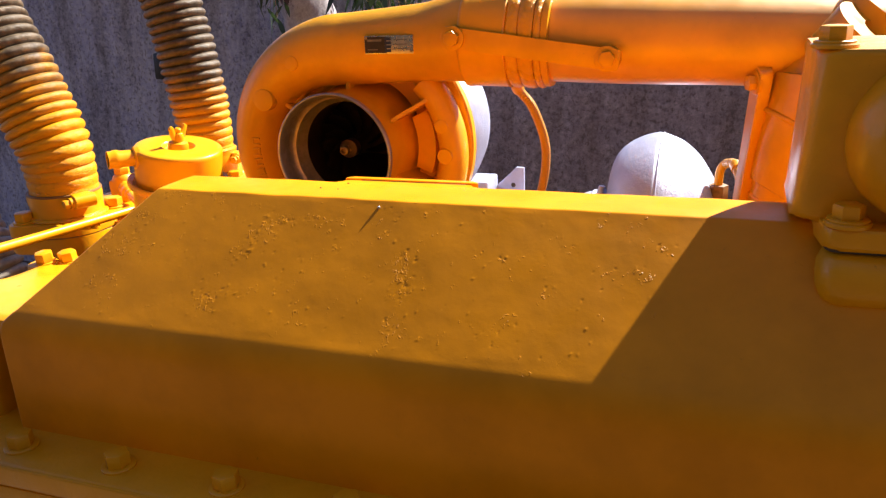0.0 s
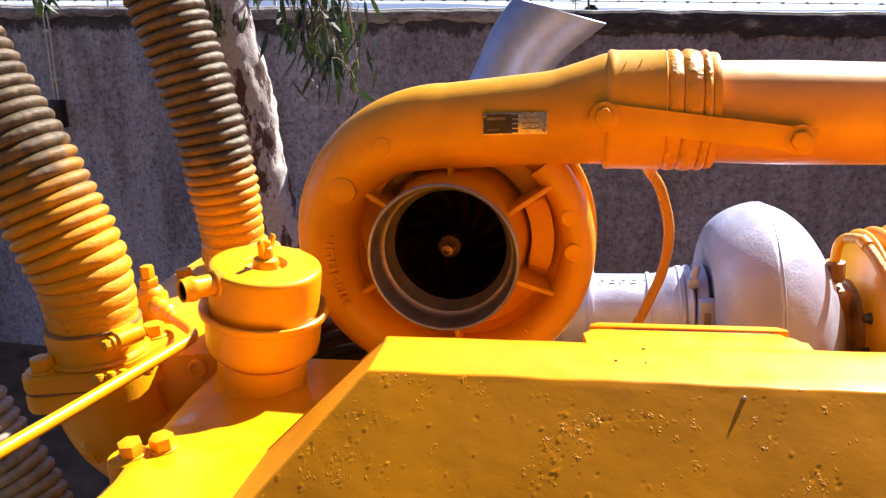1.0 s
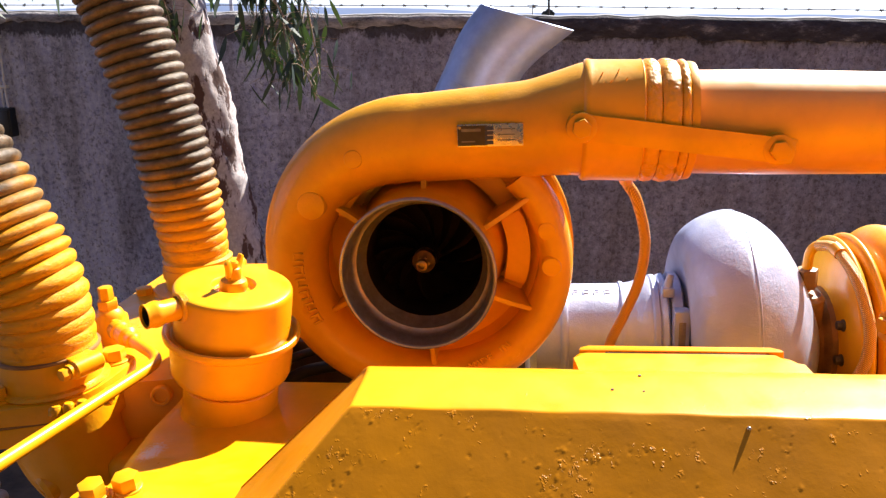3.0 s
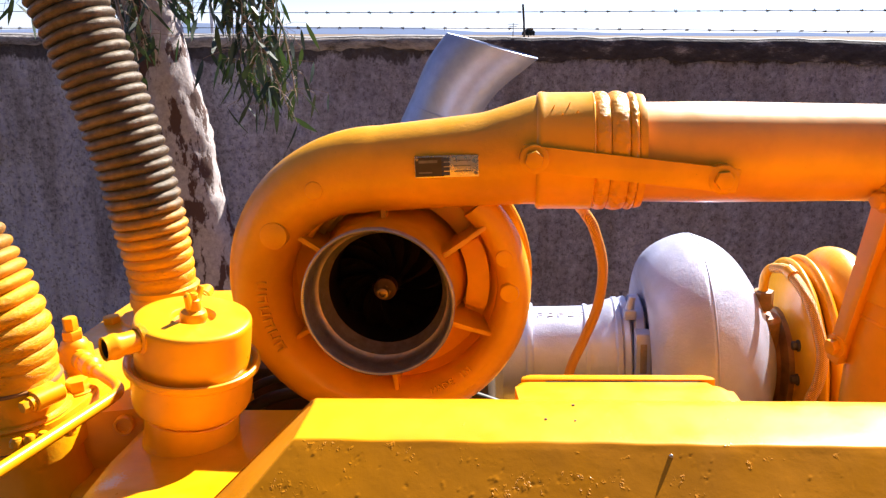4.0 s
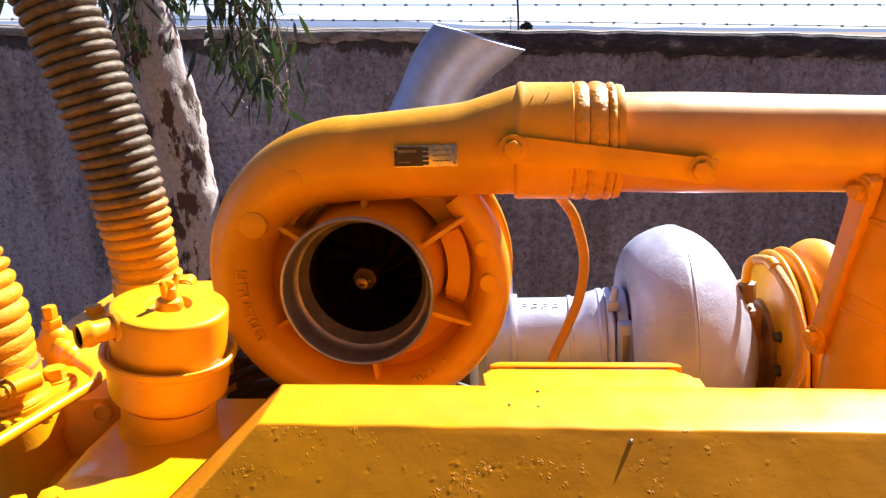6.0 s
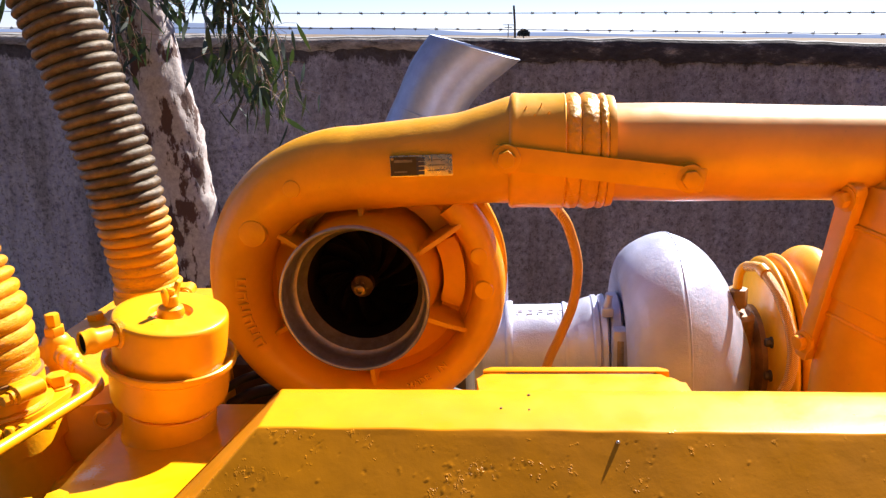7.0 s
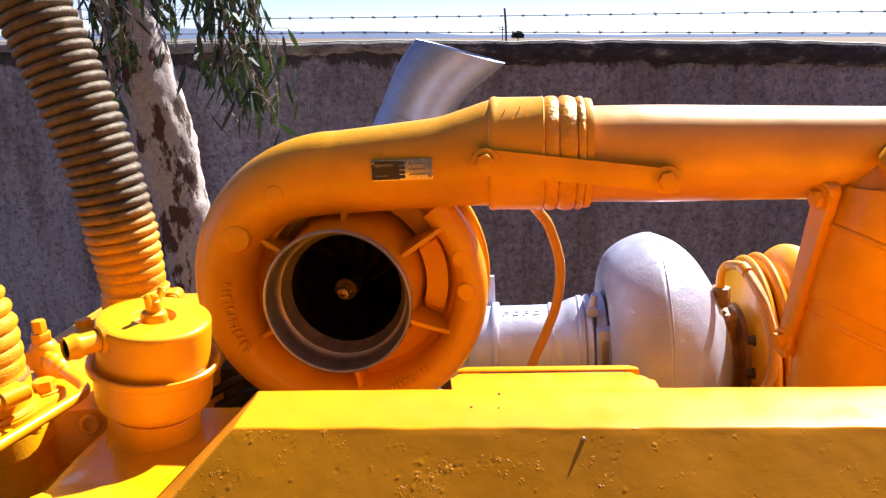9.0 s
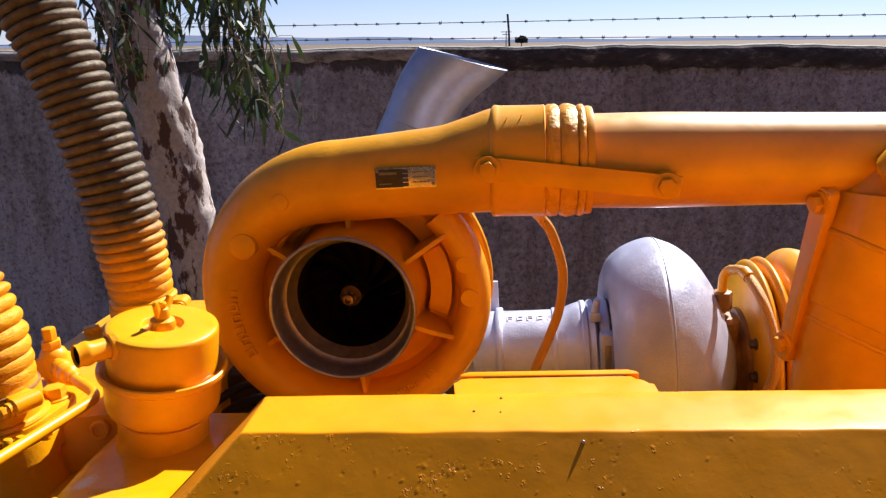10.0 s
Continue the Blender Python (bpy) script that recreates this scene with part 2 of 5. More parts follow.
def cap_material():
    """Old mortar: black mould along one stretch, bare grey stone along the other."""
    m, nt, b = shader("mould_stained_cap")
    n = tex_noise(nt, 7, 9, 0.75, stretch=(1.0, 1.0, 2.5))
    mould = ramp(nt, n.outputs[0], [(0.36, (0.020, 0.018, 0.026)), (0.54, (0.050, 0.044, 0.056)), (0.60, (0.13, 0.118, 0.135)), (0.70, (0.34, 0.31, 0.32))])
    stone = ramp(nt, n.outputs[0], [(0.36, (0.05, 0.043, 0.046)), (0.46, (0.22, 0.20, 0.205)), (0.66, (0.46, 0.425, 0.43))])
    c = nt.nodes.new("ShaderNodeTexCoord")
    sep = nt.nodes.new("ShaderNodeSeparateXYZ")
    nt.links.new(c.outputs["Object"], sep.inputs[0])
    add = nt.nodes.new("ShaderNodeMath")
    add.operation = "MULTIPLY_ADD"
    add.inputs[1].default_value = 0.8
    nt.links.new(tex_noise(nt, 3, 5, 0.7).outputs[0], add.inputs[0])
    nt.links.new(sep.outputs[0], add.inputs[2])
    mr = nt.nodes.new("ShaderNodeMapRange")
    mr.inputs[1].default_value, mr.inputs[2].default_value = 0.0, -0.25
    nt.links.new(add.outputs[0], mr.inputs[0])
    nt.links.new(mixed(nt, mr.outputs[0], mould.outputs[0], stone.outputs[0]), b.inputs["Base Color"])
    b.inputs["Roughness"].default_value = 0.95
    bumped(nt, b, [(tex_noise(nt, 30, 6, 0.7).outputs[0], 1.0, 0.012)])
    return m


M_CAP = cap_material()
# paler than the mould below: sunlight on the top put into colour
M_CAPTOP = plain("pale_lit_cap_top", (0.20, 0.20, 0.215), 0.9, 12, 0.3, 0.5, 0.01)
M_GROUND = plain("red_brown_dirt", (0.105, 0.068, 0.040), 0.95, 6, 0.45, 0.8, 0.03)
M_HILL = plain("haze_glow_hill", (0.45, 0.54, 0.70), 1.0, 0.01, 0.15, 0.0, 0.1)
# a faint glow of its own stands in for bright haze
M_HILL.node_tree.nodes["Principled BSDF"].inputs["Emission Color"].default_value = (0.55, 0.66, 0.88, 1)
M_HILL.node_tree.nodes["Principled BSDF"].inputs["Emission Strength"].default_value = 0.14
M_FARGREEN = plain("far_bush_green", (0.05, 0.06, 0.05), 1.0, 0.5, 0.3)
M_POLE = plain("pole_paint", (0.55, 0.55, 0.56), 0.6, 8)


def bark_material():
    m, nt, b = shader("peeling_gum_bark")
    n = tex_noise(nt, 8, 6, 0.62, stretch=(1.6, 1.6, 0.7))
    f = tex_noise(nt, 40, 5, 0.7)
    base = ramp(nt, f.outputs[0], [(0.3, (0.30, 0.26, 0.265)), (0.7, (0.54, 0.475, 0.48))])
    patch = ramp(nt, n.outputs[0], [(0.525, (0, 0, 0)), (0.57, (1, 1, 1))])
    nt.links.new(mixed(nt, patch.outputs[0], base.outputs[0], (0.085, 0.042, 0.035)), b.inputs["Base Color"])
    b.inputs["Roughness"].default_value = 0.85
    bumped(nt, b, [(patch.outputs[0], 0.5, -0.006), (f.outputs[0], 0.6, 0.006)])
    return m


M_BARK = bark_material()
M_TWIG = plain("twig_bark", (0.28, 0.20, 0.15), 0.8)


def leaf_material():
    m, nt, b = shader("gum_leaf")
    g = nt.nodes.new("ShaderNodeNewGeometry")
    nt.links.new(ramp(nt, g.outputs["Random Per Island"], [(0.0, (0.014, 0.026, 0.022)), (0.6, (0.028, 0.050, 0.036)), (0.9, (0.050, 0.085, 0.042)), (1.0, (0.12, 0.14, 0.07))]).outputs[0], b.inputs["Base Color"])
    b.inputs["Roughness"].default_value = 0.58
    t = nt.nodes.new("ShaderNodeBsdfTranslucent")
    t.inputs[0].default_value = (0.10, 0.19, 0.04, 1)
    mx = nt.nodes.new("ShaderNodeMixShader")
    mx.inputs[0].default_value = 0.09
    nt.links.new(b.outputs[0], mx.inputs[1])
    nt.links.new(t.outputs[0], mx.inputs[2])
    nt.links.new(mx.outputs[0], nt.nodes["Material Output"].inputs[0])
    return m


M_LEAF = leaf_material()


# ---- builders ----
def finish(bm, name, material, sharp=38):
    bmesh.ops.recalc_face_normals(bm, faces=bm.faces[:])
    lim = radians(sharp)
    for f in bm.faces:
        f.smooth = True
    for e in bm.edges:
        if len(e.link_faces) == 2 and e.calc_face_angle(0) > lim:
            e.smooth = False
    me = bpy.data.meshes.new(name)
    bm.to_mesh(me)
    bm.free()
    me.materials.append(material)
    return me


POSE = Matrix()  # the axes that the next things are built in: the ground's or the engine's
PLACED = {}


def thing(name, at, label, category, group="", kind=""):
    ob = new(name)
    ob.matrix_basis = PLACED[ob] = POSE @ Matrix.Translation(at)
    ob.empty_display_size = 0.05
    return tagged(ob, label, category, group, kind)


def part(name, bm, material, parent, label="", sharp=38):
    """One mesh under a thing or a part, in the axes in use."""
    ob = new(name, finish(bm, name, material, sharp))
    ob.parent = parent
    ob.matrix_parent_inverse = PLACED[parent].inverted() @ POSE
    PLACED[ob] = POSE
    return tagged(ob, label)


def lone(name, bm, material, label, category, kind="", sharp=38):
    """A thing of one single mesh."""
    ob = new(name, finish(bm, name, material, sharp))
    ob.matrix_basis = PLACED[ob] = POSE
    return tagged(ob, label, category, "", kind)


def basis(axis):
    """A turn that brings z onto axis."""
    return Vector(axis).to_track_quat("Z", "Y").to_matrix().to_4x4()


def lathe(profile, origin, axis, n=64, bm=None):
    """A turned body: (radius, height along axis) pairs; open ends are closed where the radius is 0."""
    bm = bm or bmesh.new()
    m = Matrix.Translation(origin) @ basis(axis)
    profile = [(float(r), float(h)) for r, h in profile]
    rings = []
    for r, h in profile:
        if r < 1e-6:
            rings.append([bm.verts.new(m @ Vector((0, 0, h)))])
        else:
            rings.append([bm.verts.new(m @ Vector((r * math.cos(2 * math.pi * k / n), r * math.sin(2 * math.pi * k / n), h))) for k in range(n)])
    for a, b in zip(rings, rings[1:]):
        for k in range(n):
            j = (k + 1) % n
            if len(a) == 1 and len(b) == 1:
                continue
            if len(a) == 1:
                bm.faces.new((a[0], b[k], b[j]))
            elif len(b) == 1:
                bm.faces.new((a[k], a[j], b[0]))
            else:
                bm.faces.new((a[k], a[j], b[j], b[k]))
    return bm


def spline(points, steps):
    """A smooth curve (Catmull-Rom) through tuples of any length."""
    p = [np.array(tuple(q), float) for q in points]
    p = [2 * p[0] - p[1], *p, 2 * p[-1] - p[-2]]
    out = []
    for i in range(1, len(p) - 2):
        for s in range(steps):
            t = s / steps
            a, b, c, d = p[i - 1], p[i], p[i + 1], p[i + 2]
            out.append(0.5 * (2.0 * b + (c - a) * t + (2 * a - 5 * b + 4 * c - d) * t * t + (3 * b - a - 3 * c + d) * t ** 3))
    out.append(p[-2])
    return out


def sweep(centres, radii, n=32, caps=True, bm=None):
    """A round tube along a line of centres."""
    bm = bm or bmesh.new()
    c = [Vector(q[:3]) for q in centres]
    side = None
    rings = []
    for i, p in enumerate(c):
        d = (c[min(i + 1, len(c) - 1)] - c[max(i - 1, 0)]).normalized()
        if side is None:
            side = d.orthogonal().normalized()
        side = (side - d * side.dot(d)).normalized()
        up = d.cross(side)
        r = float(radii[i]) if hasattr(radii, "__len__") else radii
        rings.append([bm.verts.new(p + r * (math.cos(2 * math.pi * k / n) * side + math.sin(2 * math.pi * k / n) * up)) for k in range(n)])
    for a, b in zip(rings, rings[1:]):
        for k in range(n):
            j = (k + 1) % n
            bm.faces.new((a[k], a[j], b[j], b[k]))
    if caps:
        bm.faces.new(rings[0][::-1])
        bm.faces.new(rings[-1])
    return bm


def block(lo, hi, bevel=0.003, seg=2, bm=None, turn=None):
    """A bevelled box between two corners, turned about its middle."""
    b = bmesh.new()
    bmesh.ops.create_cube(b, size=1)
    lo, hi = Vector(lo), Vector(hi)
    bmesh.ops.scale(b, vec=hi - lo, verts=b.verts[:])
    if bevel:
        bmesh.ops.bevel(b, geom=b.edges[:], offset=bevel, segments=seg, profile=0.5, affect="EDGES")
    m = Matrix.Translation((lo + hi) / 2) @ (turn or Matrix())
    bmesh.ops.transform(b, matrix=m, verts=b.verts[:])
    return join(bm, b)


def join(bm, other):
    if bm is None:
        return other
    me = bpy.data.meshes.new("tmp")
    other.to_mesh(me)
    other.free()
    bm.from_mesh(me)
    bpy.data.meshes.remove(me)
    return bm


def prism(outline, lo, hi, m=None, bevel=0.002, seg=2):
    """A plate with an outline in its own xy, between heights lo and hi."""
    b = bmesh.new()
    bot = [b.verts.new((x, y, lo)) for x, y in outline]
    top = [b.verts.new((x, y, hi)) for x, y in outline]
    b.faces.new(bot[::-1])
    b.faces.new(top)
    n = len(outline)
    for k in range(n):
        j = (k + 1) % n
        b.faces.new((bot[k], bot[j], top[j], top[k]))
    if bevel:
        bmesh.ops.bevel(b, geom=[e for e in b.edges if abs(e.verts[0].co.z - e.verts[1].co.z) < 1e-6], offset=bevel, segments=seg, profile=0.5, affect="EDGES")
    if m:
        bmesh.ops.transform(b, matrix=m, verts=b.verts[:])
    return b


def rounded(points, radii, steps=6):
    """An outline with rounded corners."""
    out = []
    n = len(points)
    for i, p in enumerate(points):
        p = Vector(p)
        r = float(radii[i]) if hasattr(radii, "__len__") else radii
        a, c = Vector(points[i - 1]) - p, Vector(points[(i + 1) % n]) - p
        a.normalize(), c.normalize()
        half = math.acos(max(-1, min(1, a.dot(c)))) / 2
        if r <= 0 or half > 1.55:
            out.append(tuple(p))
            continue
        d = r / math.tan(half)
        p0, p1 = p + a * d, p + c * d
        for k in range(steps + 1):
            t = k / steps
            out.append(tuple((1 - t) ** 2 * p0 + 2 * t * (1 - t) * p + t * t * p1))
    return out


def hex_bolt(at, axis, r, h, parent, material=None, washer=1.35, name="bolt", turn=0.0):
    """A bolt head with its washer, as one part."""
    m = Matrix.Translation(at) @ basis(axis) @ Matrix.Rotation(turn, 4, "Z")
    b = prism([(r * math.cos(math.pi / 3 * k), r * math.sin(math.pi / 3 * k)) for k in range(6)], 0.0, h, m, bevel=r * 0.14)
    w = lathe([(0, -0.003), (r * washer, -0.003), (r * washer, r * 0.14), (r * (washer - 0.08), r * 0.2), (r * 0.9, r * 0.2)], at, axis, 28)
    return part(name, join(b, w), material or M_CAST, parent)


# ---- ground, wall, sky edge ----
GROUND = -0.35
WALL_Y, WALL_TOP = 4.75, 2.0


def build_ground():
    bm = bmesh.new()
    xs = [-3000, -400, -60, -20, *np.linspace(-9, 9, 60), 20, 60, 400, 3000]
    ys = [-3000, -400, -60, -12, *np.linspace(-4, 9, 50), 20, 60, 400, 3000]
    rows = [[bm.verts.new((x, y, GROUND + (0.03 * noise.noise((x * 1.3, y * 1.3, 0)) if abs(x) < 12 and abs(y) < 12 else 0))) for x in xs] for y in ys]
    for a, b in zip(rows, rows[1:]):
        for k in range(len(xs) - 1):
            bm.faces.new((a[k], a[k + 1], b[k + 1], b[k]))
    lone("ground", bm, M_GROUND, "dry brown dirt yard with loose grit", "ground", "structure", 60)


def wall_top(x):
    sag = 0.030 * math.exp(-((x - 2.1) / 0.45) ** 2)
    return WALL_TOP - sag + 0.012 * noise.noise((x * 1.7, 3.1, 0)) + 0.010 * noise.noise((x * 7, 1.1, 0))


def build_wall():
    bm = bmesh.new()
    xs = np.linspace(-11, 11, 620)
    nz = 40
    rows = []
    for k in range(nz + 1):
        v = k / nz
        row = []
        for x in xs:
            top = wall_top(x) - 0.05
            z = GROUND - 0.1 + v * (top - GROUND + 0.1)
            y = WALL_Y + 0.012 * noise.noise((x * 1.2, z * 1.2, 0)) + 0.007 * noise.noise((x * 9, z * 9, 5)) + 0.004 * noise.noise((x * 24, z * 24, 9))
            row.append(bm.verts.new((x, y, z)))
        rows.append(row)
    rows.append([bm.verts.new((x, WALL_Y + 0.20, wall_top(x) - 0.05)) for x in xs])
    rows.append([bm.verts.new((x, WALL_Y + 0.20, GROUND - 0.1)) for x in xs])
    for a, b in zip(rows, rows[1:]):
        for k in range(len(xs) - 1):
            bm.faces.new((a[k], a[k + 1], b[k + 1], b[k]))
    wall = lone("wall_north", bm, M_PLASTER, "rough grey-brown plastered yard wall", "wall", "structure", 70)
    # crumbling coping with a ragged lower edge
    bm = bmesh.new()
    xs = np.linspace(-11, 11, 1800)
    prof = []
    for x in xs:
        t = wall_top(x)
        drop = 0.065 + 0.050 * min(1.0, max(0.0, (x + 0.65) / 0.5)) + 0.030 * noise.noise((x * 1.1, 8, 0)) + 0.022 * noise.noise((x * 7, 8, 0)) + 0.006 * noise.noise((x * 26, 8, 0))
        f = WALL_Y - 0.012 + 0.008 * noise.noise((x * 5, 0, 3))
        prof.append([bm.verts.new(q) for q in ((x, WALL_Y + 0.02, t - drop), (x, f, t - drop + 0.012 * noise.noise((x * 15, 2, 2))), (x, f - 0.004, t - drop * 0.5), (x, f + 0.006, t - 0.012), (x, f + 0.02, t), (x, WALL_Y + 0.10, t + 0.008), (x, WALL_Y + 0.215, t - 0.01), (x, WALL_Y + 0.215, t - 0.1))])
    for a, b in zip(prof, prof[1:]):
        for k in range(7):
            bm.faces.new((a[k], a[k + 1], b[k + 1], b[k]))
    cap = part("coping", bm, M_CAP, wall, "black mould-stained crumbling coping", 70)
    bm = bmesh.new()
    strip = [[bm.verts.new((x, y, wall_top(x) + h)) for y, h in ((WALL_Y + 0.03, 0.006), (WALL_Y + 0.10, 0.012), (WALL_Y + 0.19, 0.002))] for x in xs]
    for a, b in zip(strip, strip[1:]):
        for k in range(2):
            bm.faces.new((a[k], a[k + 1], b[k + 1], b[k]))
    part("coping_top", bm, M_CAPTOP, wall, "mortar top, coloured paler for the sun on it", 70)
    return wall


def build_light_blocker():
    # unseen slab, added behind the camera to hold back sky light
    bm = block((-11, -3.4, GROUND - 0.1), (11, -3.2, 8.0), 0.01)
    lone("light_blocker", bm, M_BLOCKER, "unseen dark brown slab added to block light from behind", "wall", "structure")


def build_fence():
    fence = thing("barbed_wire_fence", (-0.24, WALL_Y + 0.1, WALL_TOP), "two rusty barbed wire strands on thin posts atop a wall", "fence")
    for x in (-5.2, -0.24, 4.7):
        lean = -0.018 if x == -0.24 else 0.01
        bm = sweep([(x, WALL_Y + 0.1, WALL_TOP - 0.10), (x + lean * 0.5, WALL_Y + 0.1, WALL_TOP + 0.09), (x + lean, WALL_Y + 0.1, WALL_TOP + 0.19)], 0.0062, 8)
        part("post", bm, M_WIRE, fence)
    rng = random.Random(4)
    for h, ph in ((0.155, 0.0), (0.052, 0.07)):
        pts = [(x, WALL_Y + 0.092, WALL_TOP + h + 0.010 * math.sin(x * 0.7 + ph * 30) - 0.012 * (1 - ((x + 0.24) / 5) ** 2) * 0.5) for x in np.linspace(-8, 8, 120)]
        wire = part("wire", sweep(pts, 0.0021, 6), M_WIRE, fence)
        bm = bmesh.new()
        x = -7.9 + ph
        while x < 7.9:
            k = int((x + 8) / 16 * 119)
            z = pts[k][2] + (pts[k + 1][2] - pts[k][2]) * ((x - pts[k][0]) / (pts[k + 1][0] - pts[k][0]))
            for s in (-1, 1):
                d = Vector((rng.uniform(-0.4, 0.4), rng.uniform(-1, 1), rng.uniform(-1, 1))).normalized() * 0.012
                c = Vector((x + s * 0.004, WALL_Y + 0.092, z))
                sweep([c - d, c + d], 0.0016, 5, True, bm)
            sweep([(x - 0.009, WALL_Y + 0.092, z), (x + 0.009, WALL_Y + 0.092, z)], 0.0045, 6, True, bm)
            x += 0.125
        tagged(part("barb", bm, M_WIRE, wire), kind="stuff")


def build_distance():
    bm = bmesh.new()
    xs = np.linspace(-1400, 1400, 240)
    lo, hi = [], []
    for x in xs:
        h = 3.0 + 4.5 * math.exp(-((x + 180) / 100) ** 2) + 9.0 * math.exp(-((x + 400) / 120) ** 2) + 5 * math.exp(-((x - 560) / 130) ** 2) + 1.6 * noise.noise((x * 0.012, 0, 0)) + 0.5 * noise.noise((x * 0.05, 4, 0))
        lo.append(bm.verts.new((x, 900, -5)))
        hi.append(bm.verts.new((x, 903, max(1.0, h))))
    for k in range(len(xs) - 1):
        bm.faces.new((lo[k], lo[k + 1], hi[k + 1], hi[k]))
    lone("backdrop", bm, M_HILL, "low hazy blue hills on the horizon", "hills", "structure", 80)
    rng = random.Random(9)
    bm = bmesh.new()
    for k in range(160):
        a, r = rng.uniform(0, 6.28), rng.random() ** 0.5
        c = Vector((2.2 + 2.2 * r * math.cos(a), 300, 1.4 + 2.0 * abs(r * math.sin(a))))
        m = Matrix.Translation(c) @ Euler((rng.uniform(0, 3), rng.uniform(0, 3), 0)).to_matrix().to_4x4()
        q = [bm.verts.new(m @ Vector(p)) for p in ((-0.5, 0, -0.3), (0.4, 0.1, -0.4), (0.5, 0, 0.3), (-0.3, 0.1, 0.45))]
        bm.faces.new(q)
    sweep([(2.2, 300, GROUND - 0.1), (2.2, 300, 2.0)], 0.2, 8, True, bm)
    lone("distant_tree", bm, M_FARGREEN, "small dark bushy tree far off", "tree", "", 80)
    pole = thing("utility_pole", (-3.6, 300, GROUND), "far wooden power pole with two crossarms", "pole")
    part("mast", sweep([(-3.6, 300, GROUND - 0.2), (-3.6, 300, 5.4)], 0.16, 8), M_DARKIRON, pole)
    for z, w in ((5.1, 2.0), (4.2, 1.4)):
        part("crossarm", block((-3.6 - w, 299.9, z - 0.12), (-3.6 + w, 300.1, z + 0.12), 0), M_DARKIRON, pole)
    for x in (-12.1, -16.8):
        p = thing("lamp_pole", (x, 30, GROUND), "slim pale grey steel pole beyond the wall", "pole", "poles beyond the wall")
        part("mast", sweep([(x, 30, GROUND - 0.2), (x, 30, 7.5)], [0.075, 0.055], 14), M_POLE, p)
        part("base_plate", block((x - 0.15, 29.85, GROUND - 0.02), (x + 0.15, 30.15, GROUND + 0.03), 0.005), M_POLE, p)


def build_switch_box():
    box = thing("electrical_box", (-3.60, WALL_Y, 1.33), "small black electrical box with two white cables on a wall", "box")
    part("case", block((-3.645, WALL_Y - 0.06, 1.25), (-3.555, WALL_Y + 0.01, 1.43), 0.008), M_BLACK, box)
    part("cover", block((-3.635, WALL_Y - 0.067, 1.262), (-3.565, WALL_Y - 0.058, 1.418), 0.003), M_BLACK, box)
    for dx in (-0.013, 0.013):
        part("cable", sweep(spline([(-3.60 + dx, WALL_Y - 0.022, 1.42), (-3.602 + dx, WALL_Y - 0.020, 1.6), (-3.597 + dx * 1.2, WALL_Y - 0.022, 1.8), (-3.60 + dx, WALL_Y - 0.022, 2.02)], 6), 0.0065, 10), M_POLE, box, "thin white cable")
    for z in (1.55, 1.85):
        part("clip", block((-3.628, WALL_Y - 0.03, z), (-3.572, WALL_Y + 0.01, z + 0.02), 0.002), M_POLE, box)


# ---- gum tree ----
def leaf_shape(bm, root, way, length, width, rng):
    way = way.normalized()
    side = way.cross(Vector((rng.uniform(-1, 1), rng.uniform(-1, 1), rng.uniform(-0.3, 0.3)))).normalized()
    nrm = side.cross(way)
    bend = rng.uniform(-0.18, 0.18)
    mid = []
    for s, w in ((0.0, 0.06), (0.2, 0.75), (0.45, 1.0), (0.75, 0.6), (1.0, 0.02)):
        c = root + way * (length * s) + side * (bend * length * s * s) + nrm * (0.10 * length * s * (1 - s))
        mid.append((bm.verts.new(c - side * width * w * 0.5), bm.verts.new(c + side * width * w * 0.5)))
    for a, b in zip(mid, mid[1:]):
        bm.faces.new((a[0], a[1], b[1], b[0]))


def build_spray(tree, start, end, n, rng, spread=0.10):
    """A drooping twig with long hanging leaves."""
    s, e = Vector(start), Vector(end)
    mid = (s + e) / 2 + Vector((rng.uniform(-0.05, 0.05), rng.uniform(-0.1, 0.1), 0.10))
    line = spline([s, mid, e], 8)
    bm = bmesh.new()
    twig = bmesh.new()
    sweep(line, list(np.linspace(0.006, 0.0018, len(line))), 6, True, twig)
    for k in range(n):
        t = rng.uniform(0.15, 1.0)
        p = Vector(line[int(t * (len(line) - 1))])
        off = Vector((rng.gauss(0, spread), rng.gauss(0, spread), rng.gauss(0, spread * 0.7)))
        q = p + off
        sweep([p, p * 0.4 + q * 0.6 + Vector((0, 0, 0.01)), q], 0.0012, 4, False, twig)
        leaf_shape(bm, q, Vector((rng.gauss(0, 0.38), rng.gauss(0, 0.38), -1)), rng.uniform(0.09, 0.16), rng.uniform(0.017, 0.029), rng)
    b = part("branch", twig, M_TWIG, tree)
    tagged(part("foliage", bm, M_LEAF, b, "grey-green hanging lance-shaped leaves", 80), kind="stuff")


